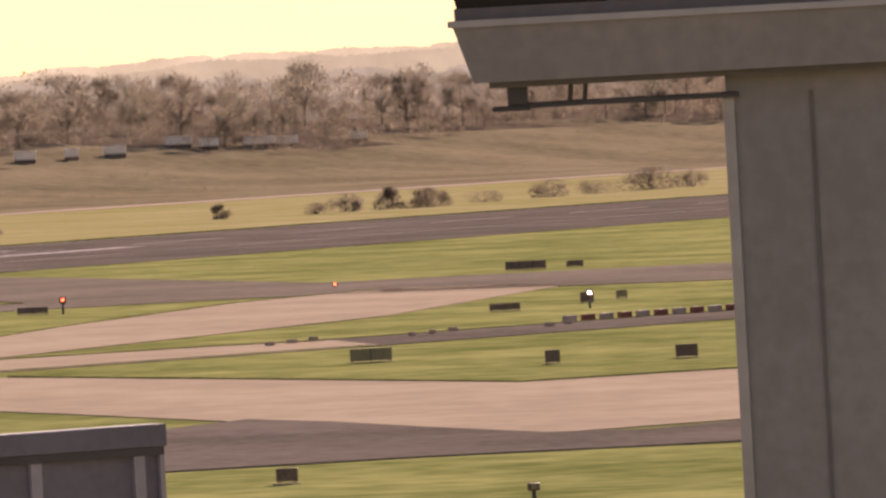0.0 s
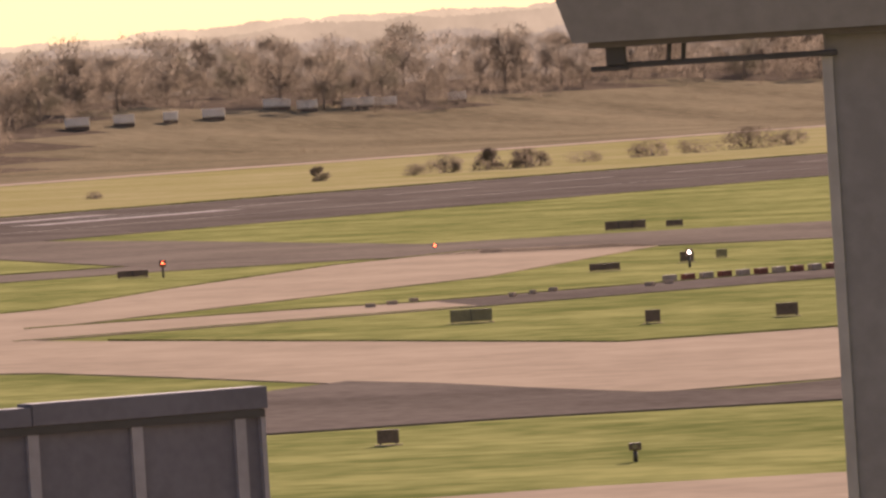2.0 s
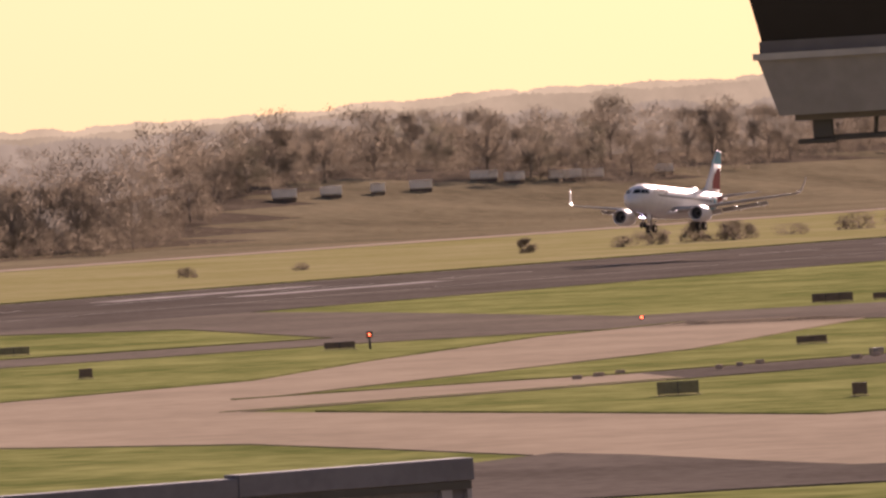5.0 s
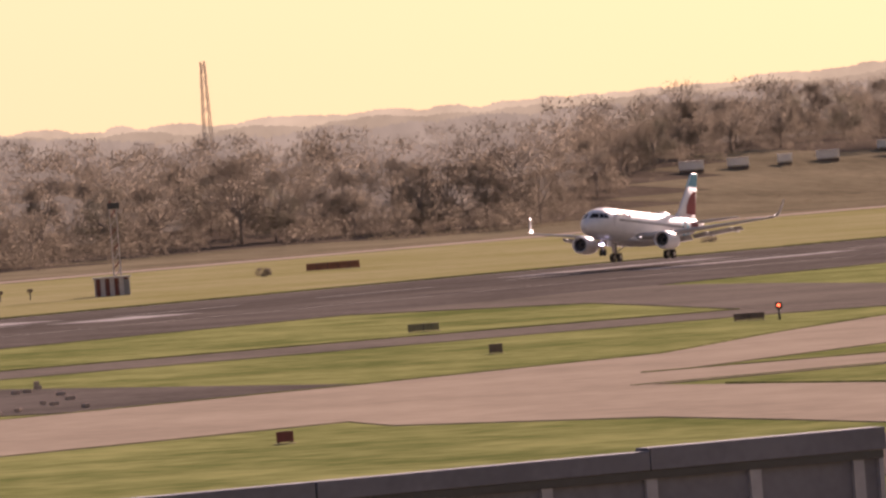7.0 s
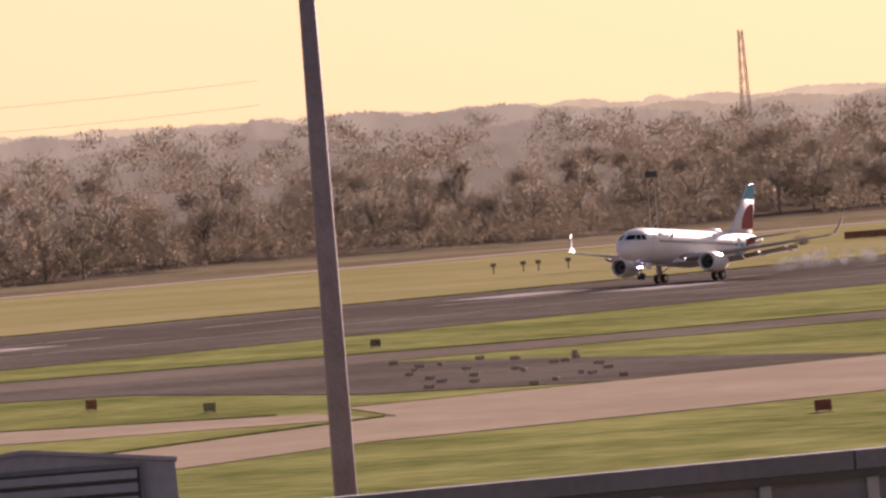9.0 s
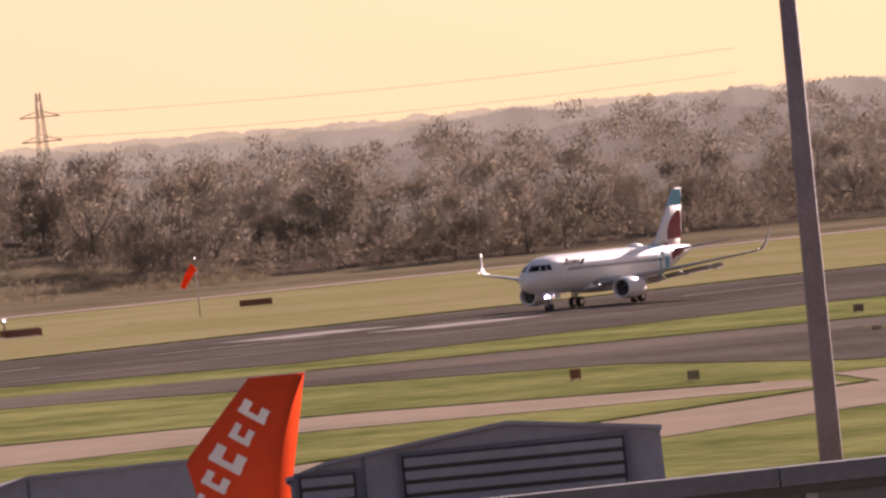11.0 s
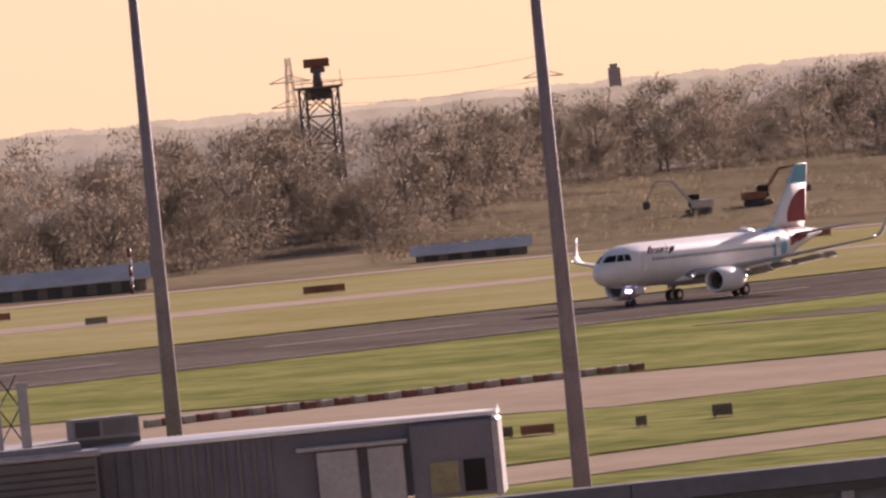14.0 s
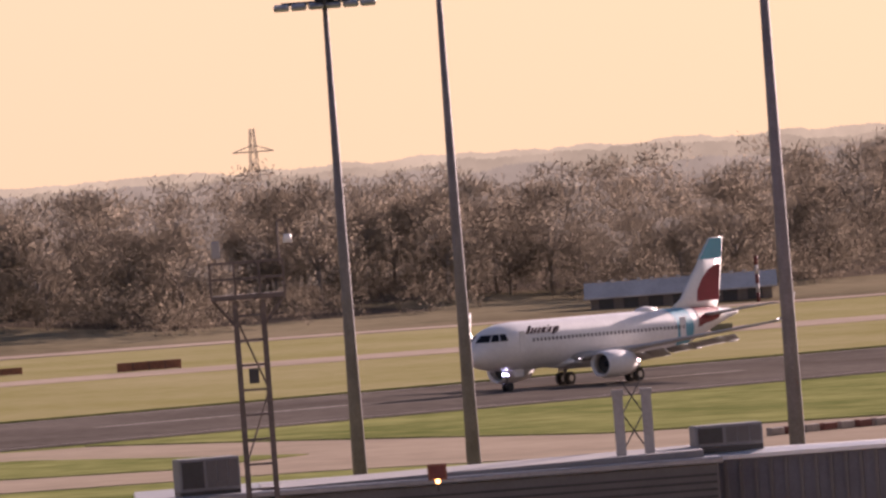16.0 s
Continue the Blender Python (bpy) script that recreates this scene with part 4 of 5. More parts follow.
# low sheds before the wood
def shed(az, el, w, h, depth, label, turn=0):
    p, d = foot(az, el)
    t = thing("shed", label, "shed", facing(p, turn))
    part("wall", boxed(-w / 2, w / 2, 0, depth, 0, h * 0.5, 0.03), CEDAR, t)
    bm = bmesh.new()
    loft(bm, [[(x, -0.6, h * 0.46), (x, -0.6, h * 0.52), (x, depth / 2, h * 1.12), (x, depth + 0.6, h * 0.52), (x, depth + 0.6, h * 0.46)] for x in (-w / 2 - 0.7, w / 2 + 0.7)], soft=False)
    bmesh.ops.recalc_face_normals(bm, faces=bm.faces)
    part("roof", bm, ROOF, t, "pale sheet-metal roof")
    for k in range(int(w / 1.6)):
        x = -w / 2 + 1.2 + k * 1.6
        if x < w / 2 - 0.5:
            part("vent", boxed(x - 0.25, x + 0.25, depth / 2 - 0.3, depth / 2 + 0.3, h * 1.1, h * 1.1 + 0.3, 0.05), ROOF, t)
    for k in range(int(w / 3)):
        x = -w / 2 + 1.0 + k * 3
        part("doorway", boxed(x, x + 1.8, -0.05, 0.02, 0.05, h * 0.46), DARKM, t)
    return t


shed(-17.08, -0.775, 22, 3.0, 7, "long low dark shed with a pale ribbed roof")
shed(-14.85, -0.775, 14, 1.9, 6, "low shed with a pale roof")
p, d = foot(-16.67, -0.79)
mk = thing("marker_mast", "red and white banded marker mast", "mast", facing(p))
for k in range(5):
    part("band", tubes(((0, 0, k * 1.1), (0, 0, k * 1.1 + 1.1), 0.22), n=10), SIGNR if k % 2 == 0 else MORTAR, mk)
for az, w, el in ((-2.45, 3.6, -0.455), (-2.2, 3.2, -0.45), (-1.95, 2.2, -0.45), (-1.72, 3.4, -0.445), (-1.38, 4.2, -0.42), (-1.22, 3.2, -0.43), (-0.95, 5.2, -0.44), (-0.80, 3.4, -0.44), (-0.42, 3.0, -0.43)):
    pv, w = rest(az, el), w * 1.4
    van = thing("caravan", "pale caravan parked before the wood", "caravan", facing(pv), group="caravans by the wood")
    part("body", boxed(-w / 2, w / 2, -1.1, 1.1, 0.45, 2.2, 0.25), CREAM, van)
    part("roof", boxed(-w / 2 - 0.1, w / 2 + 0.1, -1.2, 1.2, 2.15, 2.3, 0.05), CREAM, van)
    part("skirt", boxed(-w / 2 + 0.1, w / 2 - 0.1, -1.0, 1.0, -0.2, 0.46), SIGNB, van)


def excavator(az, el, turn, label, col):
    t = thing("excavator", label, "excavator", facing(rest(az, el), turn), group="excavators on the bank")
    for s in (-1, 1):
        part("track", boxed(-1.9, 1.9, s * 1.2 - 0.3, s * 1.2 + 0.3, 0, 0.9, 0.25), DARKM, t)
    part("cab", boxed(-0.2, 1.4, -1.2, 0.1, 1.1, 2.9, 0.12), GLASS, t)
    part("engine_housing", boxed(-2.2, 1.0, -1.3, 1.3, 0.9, 2.1, 0.15), col, t)
    arm = part("boom", tubes(((0.8, 0.4, 1.6), (3.4, 0.4, 5.0), 0.28, 0.22), ((3.4, 0.4, 5.0), (5.6, 0.4, 5.2), 0.22, 0.18)), col, t)
    part("dipper", tubes(((5.6, 0.4, 5.3), (7.2, 0.4, 2.4), 0.18, 0.14)), col, arm)
    part("bucket", boxed(6.7, 7.7, -0.1, 0.9, 1.4, 2.5, 0.2), DARKM, arm)


# the haze-paled steel lowers the first excavator's contrast
excavator(-13.62, -0.66, 180, "dark excavator with a raised arm on the bank", HAZE_STEEL)
excavator(-13.30, -0.66, 10, "rust-orange excavator with a bent arm on the bank", RUST)


# radar tower over the trees
p = bearing(-15.58, 0, 1400)
p = bearing(-15.58, 0, 1560)
rad = thing("radar_tower", "steel lattice radar tower rising above the wood", "radar tower", facing(Vector((p.x, p.y, 5.6)), 12))
PZ = 20.0
for sx, sy in ((-2.4, -2.4), (2.4, -2.4), (2.4, 2.4), (-2.4, 2.4)):
    part("leg", tubes(((sx, sy, -4), (sx, sy, PZ), 0.22)), STEEL, rad)
for k in range(5):
    z = k * 4
    for a, b in (((-2.4, -2.4), (2.4, -2.4)), ((2.4, -2.4), (2.4, 2.4)), ((2.4, 2.4), (-2.4, 2.4)), ((-2.4, 2.4), (-2.4, -2.4))):
        part("brace", tubes(((*a, z), (*b, z + 4), 0.1), ((*b, z), (*a, z + 4), 0.1), ((*a, z + 4), (*b, z + 4), 0.12), n=4), STEEL, rad)
part("platform", boxed(-3.0, 3.0, -3.0, 3.0, PZ, PZ + 0.35, 0.04), STEEL, rad)
part("cabin", boxed(-1.5, 1.6, -1.5, 1.5, PZ - 1.6, PZ, 0.05), DARKM, rad)
for a, b in (((-3, -3), (3, -3)), ((3, -3), (3, 3)), ((3, 3), (-3, 3)), ((-3, 3), (-3, -3))):
    part("railing", tubes(((*a, PZ + 0.9), (*b, PZ + 0.9), 0.05), ((*a, PZ + 0.3), (*a, PZ + 1.0), 0.05), n=4), STEEL, rad)
part("pedestal", tubes(((0, 0, PZ + 0.3), (0, 0, PZ + 2.3), 0.8, 0.6), n=12), STEEL, rad)
part("whip_antenna", tubes(((2.8, -2.8, PZ + 0.3), (2.8, -2.8, PZ + 2.6), 0.05)), STEEL, rad)
dish = part("antenna", boxed(-1.95, 1.95, -0.5, 0.1, -0.3, 1.0, 0.1), RUST, rad, "rotating rust-coloured antenna panel")
dish.matrix_local = pose(0, 0, PZ + 3.4)
part("reflector", boxed(-1.1, 1.1, -0.7, -0.3, -1.1, -0.3, 0.1), STEEL, dish)


# power pylons beyond the wood
def power_pylon(az, top, d, label, wide=3.0, arms=True):
    z1 = bearing(az, top, d).z
    base = bearing(az, 0, d)
    H = z1 + 4
    t = thing("power_pylon", label, "pylon", facing(Vector((base.x, base.y, -4.0)), 18), group="pylons of the power line")
    w0, w1 = wide, 0.45
    def corner(k, z):
        w = w0 + (w1 - w0) * min(1, z / (H * 0.95))
        return (w * (1, -1, -1, 1)[k], w * (1, 1, -1, -1)[k], z)
    for k in range(4):
        part("leg", tubes((corner(k, 0), corner(k, H), 0.14, 0.09), n=4), HAZE_STEEL, t)
    n = 12
    for j in range(n):
        za, zb = H * j / n, H * (j + 1) / n
        for k in range(4):
            part("brace", lattice([(corner(k, za), corner((k + 1) % 4, zb)), (corner((k + 1) % 4, za), corner(k, zb))], 0.05), HAZE_STEEL, t)
    for z, w in ((H * 0.72, 5.0), (H * 0.86, 5.0)) if arms else ():
        part("crossarm", tubes(((-w, 0, z), (w, 0, z), 0.14), ((-w, 0, z), (0, 0, z + 1.6), 0.1), ((w, 0, z), (0, 0, z + 1.6), 0.1), n=4), HAZE_STEEL, t)
    return t, H


for az, top, lab in ((-5.01, 0.34, "tall thin lattice mast above the trees"), (-11.33, 0.385, "steel lattice power pylon above the trees"), (-14.38, 0.27, "steel power pylon on the skyline"),
                     (-15.73, 0.385, "steel power pylon behind the radar tower"), (-19.30, 0.335, "hazy power pylon on the skyline")):
    power_pylon(az, top, 2500, lab, *((1.5, False) if az > -6 else (2.4, True)))
cable = bpy.data.curves.new("power_line", "CURVE")
cable.dimensions, cable.bevel_depth = "3D", 0.035
for dz in (0.27, 0.14):
    for a0, a1 in ((-11.33, -7.6), (-15.73, -14.38)):
        sp = cable.splines.new("POLY")
        sp.points.add(24)
        for i in range(25):
            t = i / 24
            q = bearing(a0 + (a1 - a0) * t, dz - 0.16 * t * (1 - t), 2500)
            sp.points[i].co = (*q, 1)
ob = new("power_line", cable)
cable.materials.append(STEEL)
tagged(ob, "thin sagging power cables between pylons", "cables", kind="structure")
tb = thing("tower_block", "far-off hazy tower block on the skyline", "tower block", facing(Vector((*bearing(-14.0, 0, 4150).xy, 8.0))))
# concrete with the haze mixed into its base colour
HAZY = mat("hazy_concrete", (0.45, 0.38, 0.36), 0.9, scale=0.1, fine=1, dark=0.85, bump=0, spec=0)
part("block", boxed(-2.4, 2.4, -2.4, 2.4, -20, 24, 0.1), HAZY, tb)
part("roof_room", boxed(-1.6, 1.4, -1.5, 1.5, 24, 25.6, 0.1), HAZY, tb)


# ---- light masts ----
def light_mast(az, d, r0, r1, top, label, lamps):
    b = bearing(az, 0, d)
    top -= slope(b.x, b.y)
    t = thing("light_mast", label, "light mast", facing(Vector((b.x, b.y, slope(b.x, b.y)))), group="apron light masts")
    part("shaft", tubes(((0, 0, 0), (0, 0, top), r0, r1), n=14), POLE, t, "tapered galvanised steel shaft")
    part("base_collar", tubes(((0, 0, 0), (0, 0, 0.6), r0 * 1.5, r0 * 1.4), n=14), POLE, t)
    head = part("head_frame", tubes(((-2.1, 0, top), (2.1, 0, top), 0.09), ((0, -1.2, top), (0, 1.2, top), 0.09), ((-1.2, 0.7, top), (1.2, -0.7, top), 0.07)), DARKM, t)
    for k in range(lamps):
        x = -2.1 + 4.2 * k / (lamps - 1)
        bm = boxed(-0.38, 0.38, -0.3, 0.3, -0.12, 0.14, 0.08)
        bmesh.ops.transform(bm, matrix=pose(x, -0.3, top - 0.18, 14, 0, 0), verts=bm.verts)
        part("floodlight", bm, ZINC, head, "grey floodlight housing")
    part("winch_box", boxed(-0.5, 0.5, -0.4, 0.4, top + 0.05, top + 0.6, 0.06), DARKM, t)


light_mast(-7.30, 300, 0.40, 0.18, 31, "tall grey tapered apron light mast", 5)
light_mast(-14.38, 420, 0.40, 0.16, 31, "tall grey tapered apron light mast", 5)
light_mast(-16.52, 460, 0.40, 0.16, 31, "tall grey tapered apron light mast", 5)
light_mast(-18.25, 520, 0.40, 0.12, 30.6, "tall grey apron light mast with a lamp head", 6)
light_mast(-18.86, 520, 0.40, 0.12, 28.9, "tall grey apron light mast with a lamp head", 6)


# ---- near building with an overhanging eave ----
nb = thing("cabin_building", "grey building corner with a deep overhanging eave", "building", facing(Vector((*bearing(1.55, 0, 80).xy, 0.0))))
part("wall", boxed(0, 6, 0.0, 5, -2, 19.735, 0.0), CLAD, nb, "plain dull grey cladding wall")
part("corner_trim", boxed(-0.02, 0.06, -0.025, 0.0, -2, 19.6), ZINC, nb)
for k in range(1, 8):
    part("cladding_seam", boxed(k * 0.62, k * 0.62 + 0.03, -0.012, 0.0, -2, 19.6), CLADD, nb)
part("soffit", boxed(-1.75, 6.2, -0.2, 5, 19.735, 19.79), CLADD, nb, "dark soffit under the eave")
bm = bmesh.new()
loft(bm, [[(x0, -0.32, 19.78), (6.4, -0.32, 19.78), (6.4, 5, 19.78), (x0, 5, 19.78)] if z == 0 else [(x0, -0.42, 20.22), (6.4, -0.42, 20.22), (6.4, 5, 20.22), (x0, 5, 20.22)] for x0, z in ((-1.86, 0), (-2.0, 1))], soft=False)
bmesh.ops.recalc_face_normals(bm, faces=bm.faces)
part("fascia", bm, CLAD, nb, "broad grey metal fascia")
part("drip_edge", boxed(-2.03, 6.4, -0.45, -0.40, 20.20, 20.25), ZINC, nb)
bm = bmesh.new()
loft(bm, [[(-1.94, -0.25, 20.24), (6.4, -0.25, 20.24), (6.4, 5, 20.24), (-1.94, 5, 20.24)], [(-2.16, -0.25, 21.2), (6.4, -0.25, 21.2), (6.4, 5, 21.2), (-2.16, 5, 21.2)]], soft=False)
bmesh.ops.recalc_face_normals(bm, faces=bm.faces)
part("glazing", bm, GLASS, nb, "dark tinted glazing above the fascia")
for x in (-0.8, 0.25, 1.3, 2.4):
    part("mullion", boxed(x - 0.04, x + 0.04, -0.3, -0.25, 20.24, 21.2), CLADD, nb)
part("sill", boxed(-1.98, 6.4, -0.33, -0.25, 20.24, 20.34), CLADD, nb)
rail = part("cleaning_rail", boxed(-1.62, 0.1, -0.12, -0.04, 19.575, 19.62, 0.01), DARKM, nb, "dark rail slung under the eave")
part("end_stop", boxed(-1.62, -1.47, -0.14, -0.02, 19.6, 19.79, 0.01), DARKM, rail)
part("shoe", boxed(-1.74, -1.45, -0.13, -0.03, 19.56, 19.60, 0.01), DARKM, rail)
for x in (-1.16, -1.05):
    part("hanger", tubes(((x, -0.08, 19.6), (x + 0.02, -0.08, 19.78), 0.02)), DARKM, rail)

# ---- pier building with a parapet ----
PIER = Matrix.Translation((-3.385, 125.0, 0)) @ pose(0, 0, 0, 0, 0, 27.5)
TOP = 15.9
pier = thing("pier_building", "long dark grey pier building with a metal parapet", "building", PIER)
part("wall", boxed(-60, -0.05, 0.05, 0.3, -2, TOP - 0.26), SLATE, pier, "dark panelled wall")
part("roof", boxed(-60, -0.05, 0.3, 22, -2, TOP - 1.15), SLATE, pier, "dark flat roof")
for a, b in ((-60, -28), (-27.99, -21.0), (-20.99, -14.0), (-13.99, -7.2), (-7.18, -3.0), (-2.99, 0.03)):
    part("coping", boxed(a, b, -0.06, 0.35, TOP - 0.26, TOP + (0.0 if a > -7.1 else -0.04), 0.008), SLATE, pier, "grey metal coping")
for k in range(46):
    x = -0.32 - 1.33 * k
    part("batten", boxed(x - 0.07, x + 0.07, -0.02, 0.06, TOP - 3, TOP - 0.28), PLANT, pier)
part("corner_post", boxed(-0.06, 0.0, -0.03, 0.2, TOP - 6, TOP - 0.27), PLANT, pier)
part("flashing", boxed(-60, 0.0, -0.035, 0.05, TOP - 0.36, TOP - 0.265), DARKM, pier)

# louvred plant housing on the pier roof
ph = thing("plant_housing", "grey louvred plant housing on the pier roof", "plant housing", facing(Vector((*bearing(-9.2, 0, 137).xy, 0.0)), 0))
part("shell", slab([(-2.36, 14.4), (-2.36, 15.72), (-1.88, 15.87), (0.47, 16.17), (2.40, 15.93), (2.44, 14.4)], 0.0, 3.0, 0.16), PLANT, ph)
part("cap", slab([(-2.42, 15.72), (-1.88, 15.89), (0.47, 16.19), (2.43, 15.95), (2.43, 15.90), (0.47, 16.14), (-1.88, 15.84), (-2.42, 15.67)], -0.08, 3.05, 0.16), PLANT, ph)
for x0, x1, z0, z1 in ((-0.92, 1.94, 15.1, 15.86), (-2.25, -1.52, 15.1, 15.72)):
    lv = part("louvre", boxed(x0, x1, -0.03, 0.0, z0, z1), DARKM, ph, "dark louvre opening")
    for k in range(5):
        z = z1 - 0.03 - k * 0.17
        part("slat", boxed(x0 + 0.03, x1 - 0.03, -0.10, -0.03, z - 0.115, z, 0.01), PLANT, lv)
    for a, b, c, e in ((x0 - 0.05, x0, z0, z1), (x1, x1 + 0.05, z0, z1), (x0 - 0.05, x1 + 0.05, z1, z1 + 0.05)):
        part("frame", boxed(a, b, -0.11, 0.0, c, e), SLATE, lv)
part("shell_seam", boxed(-1.42, -1.39, -0.02, 0.0, 14.5, 15.9), SLATE, ph)
du = thing("roof_duct", "plain grey sheet-metal duct box on the pier roof", "duct", facing(Vector((*bearing(-11.25, 0, 128).xy, 0.0)), 8))
part("shell", slab([(-1.36, 14.4), (-1.24, 16.19), (-0.75, 16.30), (1.17, 16.31), (1.33, 15.6), (1.33, 14.4)], 0.0, 2.6, 0.14), PLANT, du)
part("seam", boxed(-0.76, -0.73, -0.015, 0.0, 14.6, 16.28), SLATE, du)
part("cap", slab([(-1.27, 16.19), (-0.75, 16.33), (1.2, 16.34), (1.2, 16.30), (-0.75, 16.29), (-1.25, 16.15)], -0.04, 2.64, 0.14), PLANT, du)

# ---- boarding bridge and roof plant ----
jb = thing("boarding_bridge", "boarding bridge with a pale roof and dark end", "boarding bridge", facing(Vector((*bearing(-16.0, 0, 440).xy, 0.0)), -4))
bm = bmesh.new()
loft(bm, [[(-9.8, -0.1, 7.72), (9.2, -0.1, 7.78), (9.2, 1.6, 8.02), (9.2, 3.2, 7.78), (-9.8, 3.2, 7.72), (-9.8, 1.6, 7.96)], [(-9.8, -0.1, 7.55), (9.2, -0.1, 7.62), (9.2, 1.6, 7.63), (9.2, 3.2, 7.62), (-9.8, 3.2, 7.55), (-9.8, 1.6, 7.56)]], soft=False)
bmesh.ops.recalc_face_normals(bm, faces=bm.faces)
part("roof", bm, WHITE, jb, "pale weathered roof")
part("tunnel", boxed(-9.8, 8.9, 0.1, 3.0, 4.6, 7.6, 0.05), SLATE, jb, "dark grey corrugated tunnel")
for k in range(16):
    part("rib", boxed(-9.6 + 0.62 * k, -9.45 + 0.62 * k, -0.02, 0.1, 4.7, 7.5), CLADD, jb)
cabn = part("cab", boxed(5.6, 9.0, -0.5, 3.3, 4.4, 7.5, 0.08), SLATE, jb, "dark bridge cab")
part("window", boxed(6.3, 7.5, -0.55, -0.5, 4.6, 5.9), SIGNG, cabn, "greenish cab window")
part("window", boxed(7.7, 8.6, -0.55, -0.5, 4.6, 5.9), GLASS, cabn)
for x0, x1 in ((1.7, 3.4), (3.8, 5.3)):
    part("side_panel", boxed(x0, x1, -0.3, -0.2, 4.4, 6.75, 0.04), ZINC, jb, "pale grey side panel")
part("canopy", boxed(0.9, 5.5, -0.45, 0.1, 6.8, 7.0, 0.04), ZINC, jb)
part("bumper", boxed(8.9, 9.25, -0.5, 3.3, 4.3, 7.5, 0.1), ZINC, cabn)
for x in (-6, 3):
    part("column", tubes(((x, 1.5, -0.5), (x, 1.5, 4.6), 0.35), n=12), ZINC, jb)
part("lift_frame", boxed(2.2, 3.8, -0.1, 3.2, 0.3, 0.9, 0.05), DARKM, jb)
low = thing("pier_end", "low dark grey roofed end of the pier", "building", facing(Vector((*bearing(-18.2, 0, 435).xy, 0.0)), 2))
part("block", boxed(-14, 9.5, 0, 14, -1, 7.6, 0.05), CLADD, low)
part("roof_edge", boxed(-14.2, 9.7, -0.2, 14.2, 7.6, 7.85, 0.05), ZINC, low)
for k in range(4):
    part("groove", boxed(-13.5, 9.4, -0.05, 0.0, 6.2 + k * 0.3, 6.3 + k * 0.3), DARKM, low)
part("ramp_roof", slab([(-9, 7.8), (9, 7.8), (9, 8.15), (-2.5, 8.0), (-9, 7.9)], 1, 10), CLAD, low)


def roof_unit(az, d, z, w, h, label):
    t = thing("air_unit", label, "air handling unit", facing(Vector((*bearing(az, 0, d).xy, z)), 10), group="roof air units")
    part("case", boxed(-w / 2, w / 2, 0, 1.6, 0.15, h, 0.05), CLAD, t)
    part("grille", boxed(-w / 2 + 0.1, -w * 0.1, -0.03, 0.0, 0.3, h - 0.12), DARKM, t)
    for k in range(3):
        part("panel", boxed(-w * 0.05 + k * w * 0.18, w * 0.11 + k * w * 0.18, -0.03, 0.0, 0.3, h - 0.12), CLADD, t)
    part("skid", boxed(-w / 2, w / 2, 0.1, 1.5, -0.1, 0.16), DARKM, t)


roof_unit(-16.88, 441, 7.95, 2.8, 1.05, "grey air handling unit on the bridge roof")
roof_unit(-19.66, 436, 7.85, 2.5, 1.5, "grey air handling unit on the pier roof")
gp = thing("portal_frame", "pair of pale steel columns with wire bracing", "portal frame", facing(Vector((*bearing(-17.385, 0, 438).xy, slope(*bearing(-17.385, 0, 438).xy)))))
for x in (-0.58, 0.58):
    c = part("column", boxed(x - 0.21, x + 0.21, -0.2, 0.2, 0, 10.75 - slope(*bearing(-17.385, 0, 438).xy), 0.04), ZINC, gp, "pale square steel column")
    part("cap", boxed(x - 0.25, x + 0.25, -0.24, 0.24, 10.6 - slope(*bearing(-17.385, 0, 438).xy), 10.8 - slope(*bearing(-17.385, 0, 438).xy)), ZINC, c)
for z in (7.6, 9.0):
    part("wire_brace", tubes(((-0.4, 0, z), (0.4, 0, z + 1.3), 0.03), ((0.4, 0, z), (-0.4, 0, z + 1.3), 0.03), n=5), DARKM, gp)
q = bearing(-18.45, 0, 425)
lb = thing("lit_sign", "small red sign box with an amber light", "sign", facing(Vector((q.x, q.y, 7.85))))
part("box", boxed(-0.38, 0.38, -0.1, 0.1, 0.2, 0.85, 0.04), RUST, lb)
part("panel", boxed(-0.3, 0.3, -0.12, -0.1, 0.28, 0.77), SIGNR, lb)
part("lamp", tubes(((0, -0.14, 0.15), (0, -0.05, 0.15), 0.1), n=8), AMBER, lb)
part("stand", boxed(-0.04, 0.04, -0.04, 0.04, -0.25, 0.25), DARKM, lb)

# camera gantry: ladder tower with a railed platform
q = bearing(-19.385, 0, 432)
gt = thing("camera_gantry", "rusty steel ladder gantry with a railed camera platform", "gantry", facing(Vector((q.x, q.y, slope(q.x, q.y)))))
g0 = -slope(q.x, q.y)
for x in (-0.56, 0.56):
    for y in (0, 1.0):
        part("leg", boxed(x - 0.11, x + 0.11, y - 0.09, y + 0.09, 0, g0 + 15.6), STEEL, gt)
for k in range(14):
    z = g0 + 2.0 + k
    part("rung", boxed(-0.56, 0.56, -0.05, 0.05, z, z + 0.09), STEEL, gt)
part("brace", tubes(((-0.56, 1, g0 + 9), (0.56, 1, g0 + 12), 0.04), ((0.56, 1, g0 + 12), (-0.56, 1, g0 + 15), 0.04), n=5), STEEL, gt)
for s in (-1, 1):
    part("strut", tubes(((s * 0.56, 0, g0 + 14.6), (s * 1.45, 0, g0 + 15.75), 0.07), n=5), STEEL, gt)
pf = part("platform", boxed(-1.52, 1.52, -0.3, 1.4, g0 + 15.7, g0 + 15.9), STEEL, gt)
for x in (-1.48, -0.5, 0.5, 1.48):
    part("rail_post", boxed(x - 0.045, x + 0.045, -0.28, -0.2, g0 + 15.9, g0 + 17.2), STEEL, pf)
for z in (16.5, 17.15):
    part("rail", boxed(-1.5, 1.5, -0.28, -0.2, g0 + z, g0 + z + 0.09), STEEL, pf)
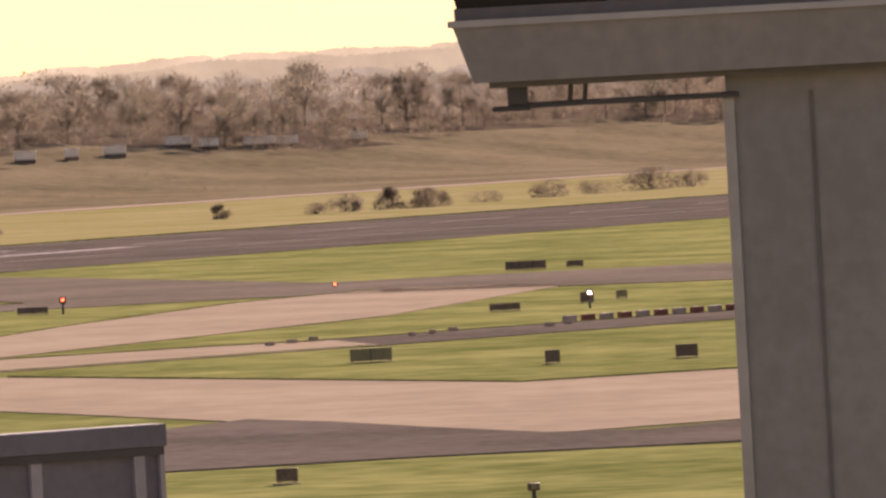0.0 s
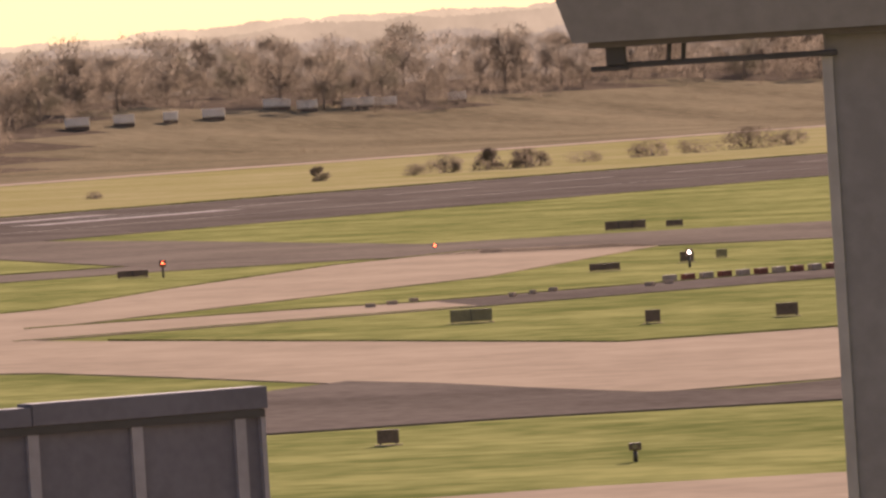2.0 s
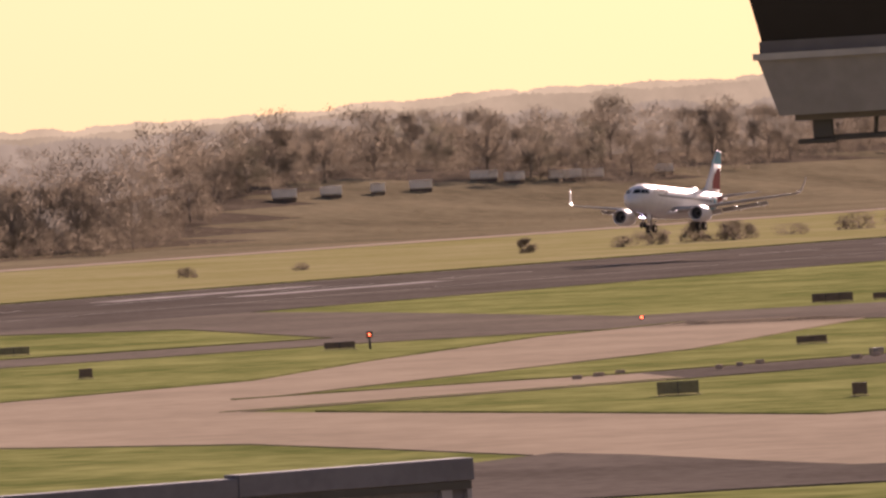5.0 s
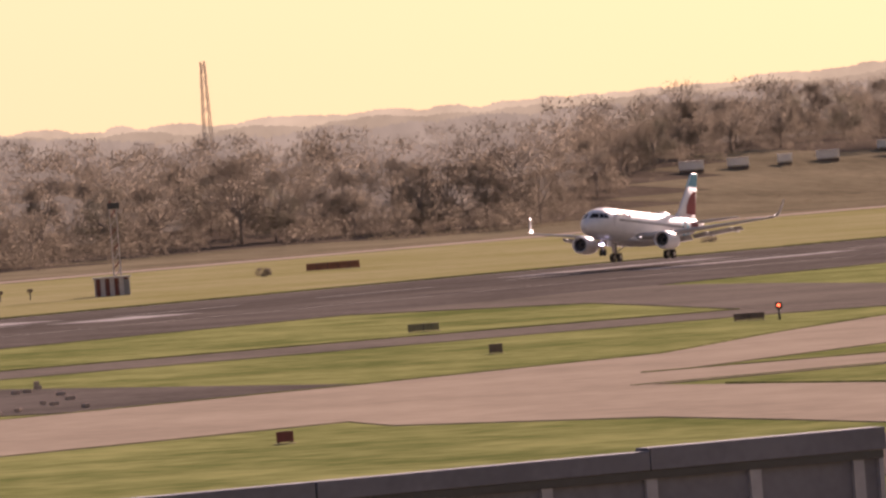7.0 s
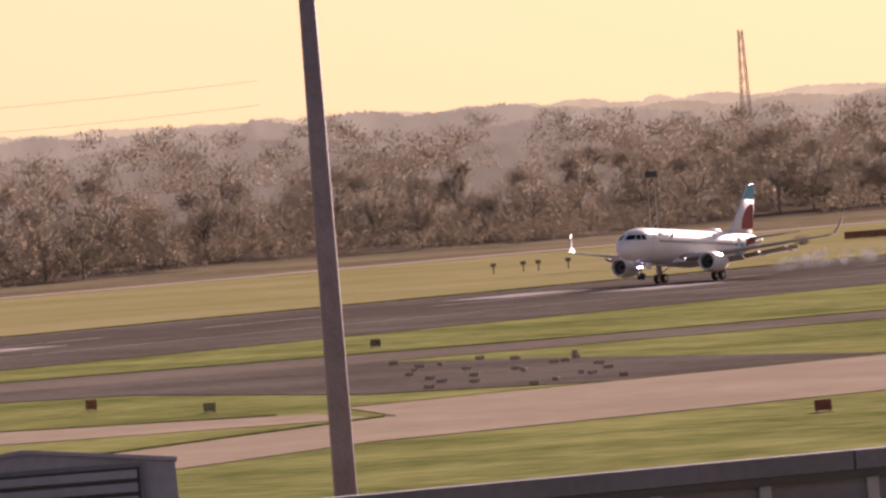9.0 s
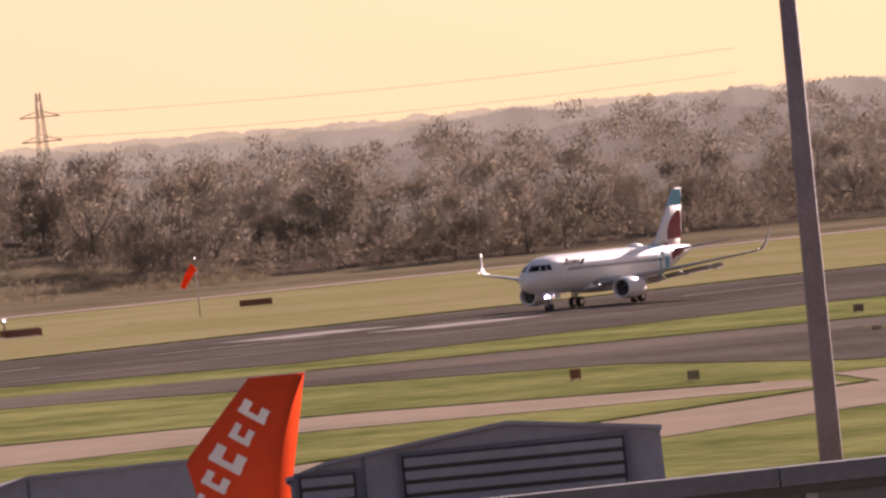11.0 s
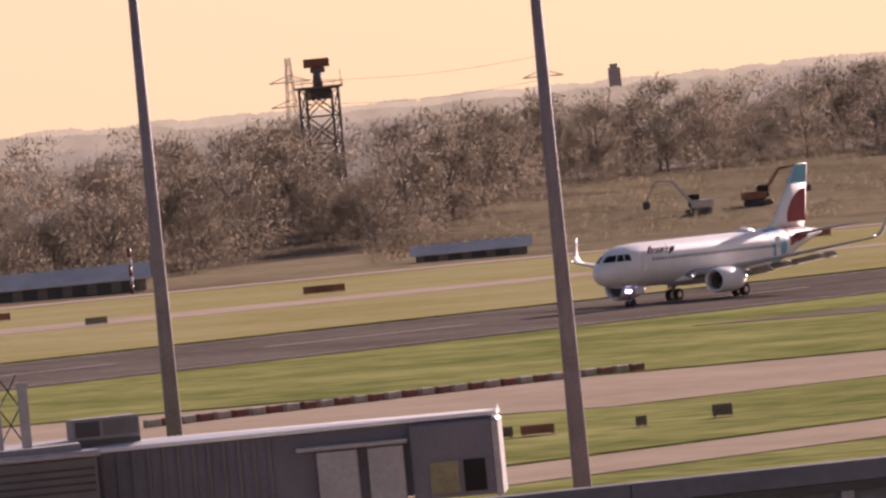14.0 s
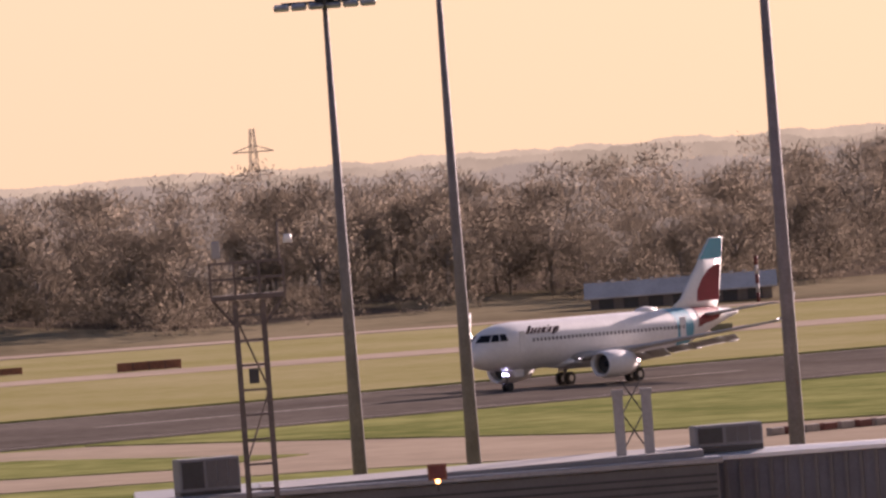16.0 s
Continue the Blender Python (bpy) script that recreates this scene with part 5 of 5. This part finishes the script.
part("camera_arm", tubes(((1.35, 0, g0 + 17), (1.35, 0, g0 + 18.75), 0.05), ((1.35, 0, g0 + 18.75), (1.6, 0, g0 + 18.8), 0.05), ((1.6, 0, g0 + 18.8), (1.72, 0, g0 + 18.2), 0.04)), STEEL, gt)
part("camera_dome", tubes(((1.75, 0, g0 + 17.85), (1.75, 0, g0 + 18.2), 0.2, 0.14), n=12), WHITE, gt, "white camera dome")
part("floodlight", boxed(-1.35, -1.0, -0.2, 0.1, g0 + 17.4, g0 + 18.1, 0.05), ZINC, gt, "pale floodlight housing")
part("junction_box", boxed(-0.2, 0.2, -0.15, 0.1, g0 + 12.3, g0 + 12.9, 0.03), DARKM, gt)

# ---- airline marks, as plain bars ----
wide, tall = (0.42, 0.40, 0.3, 0.42, 0.56, 0.16, 0.40, 0.42, 0.34), (0.78, 0.56, 0.56, 0.56, 0.56, 0.74, 0.56, 0.72, 0.56)
x = 17.7 - 5.75
for w, h in zip(wide, tall):
    z0 = 4.78 - (0.16 if h == 0.72 else 0)
    bm = boxed(0, w, -0.02, 0.02, 0, h, 0.02)
    bmesh.ops.transform(bm, matrix=pose(x, 1.80, z0) @ pose(0, 0, 0, 25, 0, 180), verts=bm.verts)
    part("mark", bm, DARKTXT, arr_fus, "dark bar of the airline's mark")
    x -= w + 0.12
for s in (1, -1):
    for x, z, w, h in ((-14.7, 7.6, 0.55, 0.7), (-15.15, 8.3, 0.6, 0.95), (-15.65, 9.05, 0.75, 1.25), (-16.2, 9.85, 0.65, 0.8), (-16.7, 10.6, 0.6, 1.05)):
        ang = radians(-123.5)
        t = (z - 6.6) / 5.16
        for dx, dz, bw_, bh in ((-w * 0.3, 0, w * 0.32, h), (w * 0.12, h * 0.32, w * 0.6, h * 0.3), (w * 0.12, -h * 0.32, w * 0.6, h * 0.3)):
            bm = boxed(dx - bw_ / 2, dx + bw_ / 2, -0.02, 0.02, dz - bh / 2, dz + bh / 2, 0.015)
            bmesh.ops.transform(bm, matrix=Matrix.Translation((x, s * (0.225 - 0.115 * t), z)) @ Matrix.Rotation(ang, 4, "Y"), verts=bm.verts)
            part("mark", bm, WHITE, pk_fin, "white bar of the airline's mark")


# ---- tyre smoke ----
SMOKE = mat("smoke", (0.9, 0.92, 0.88), 1.0, scale=1.0, fine=4, dark=0.9, bump=0, spec=0.0)
sn = SMOKE.node_tree.nodes
sn["Principled BSDF"].inputs["Alpha"].default_value = 0.22


def smoke(name, n, lx, lz, seed, label):
    """A low cloud of overlapping wisps, long in x."""
    rng = np.random.default_rng(seed)
    t = thing(name, label, "smoke")
    for k in range(n):
        f = 1 - 0.6 * abs(k / max(1, n - 1) - 0.5)
        motes, out = crown_arrays(rng, lz * 2 * f, lz * 1.6, 500, 0.0, 0.16)
        w = new("wisp", tri_mesh("wisp", (motes + np.array([lx * (k / max(1, n - 1) - 0.5), rng.uniform(-2, 2), 0.0]), out), SMOKE))
        w.parent = t
    return t


puff_a = smoke("tyre_smoke", 9, 26, 1.0, 3, "thin white tyre smoke trailing over the runway")
puff_b = smoke("tyre_smoke", 5, 5, 1.5, 8, "small fading puff of white tyre smoke")


def motions():
    # arrival: seconds, metres along the runway, height of the wheels, nose-up degrees
    hang = lambda t: 0.32 * (1 - smooth(8.5, 9.8, t))     # the legs hang stretched until the wheels carry the weight
    for gear in [o for o in arrival.children if o.name.startswith(("main_gear", "nose_gear"))]:
        walk(gear, [(t, pose(0, 0, -hang(t))) for t in (0, 8.5, 8.9, 9.3, 9.8, 16)])
    walk(arrival, [(t, on_runway(u, h + hang(t), p)) for t, u, h, p in (
        (0, 1698, 22.0, 3.0), (1.5, 1593, 16.0, 3.0), (3.1, 1481, 9.0, 3.2), (4.2, 1404.5, 5.6, 3.6), (5.3, 1328, 3.33, 4.0), (6, 1278.5, 2.0, 4.3),
        (6.5, 1243.2, 1.31, 4.6), (7, 1209, 0.87, 4.8), (7.5, 1175.5, 0.5, 4.8), (8, 1142.6, 0.22, 4.6), (8.5, 1110.4, 0.03, 4.2), (8.7, 1097.9, 0.0, 4.0),
        (9.8, 1028.8, 0.0, 2.2), (10.8, 966.7, 0.0, 0.4), (11.3, 937.2, 0.0, 0.0), (12, 896.7, 0.0, 0.0), (13, 839.3, 0.0, 0.0), (14, 784.5, 0.0, 0.0),
        (15, 732.1, 0.0, 0.0), (16, 681.5, 0.0, 0.0))])

    # tyre smoke wells up where the wheels touch, drifts and settles
    base = pose(0, 0, 0, 0, 0, HEADING)
    walk(puff_a, [(t, Matrix.Translation(land(u, 583 + dv, z)) @ base) for t, u, dv, z in (
        (0, 1112, 0, -4.0), (8.3, 1112, 0, -4.0), (8.6, 1114, 0, 0.0), (8.9, 1117, 1, 0.25), (9.6, 1120, 3, 0.5), (10.6, 1124, 6, -4.0), (16, 1124, 6, -4.0))])
    walk(puff_b, [(t, Matrix.Translation(land(u, 583 + dv, z)) @ base) for t, u, dv, z in (
        (0, 904, 0, -5.0), (11.4, 904, 0, -5.0), (11.75, 902, 0, 0.0), (12.5, 899, 1, 0.8), (13.0, 897, 2, 1.0), (14.2, 894, 4, -5.0), (16, 894, 4, -5.0))])
    # the radar antenna goes round once in six seconds
    walk(dish, [(0.5 * k, pose(0, 0, PZ + 3.4, 0, 0, 30 * k + 30)) for k in range(33)])


motions()
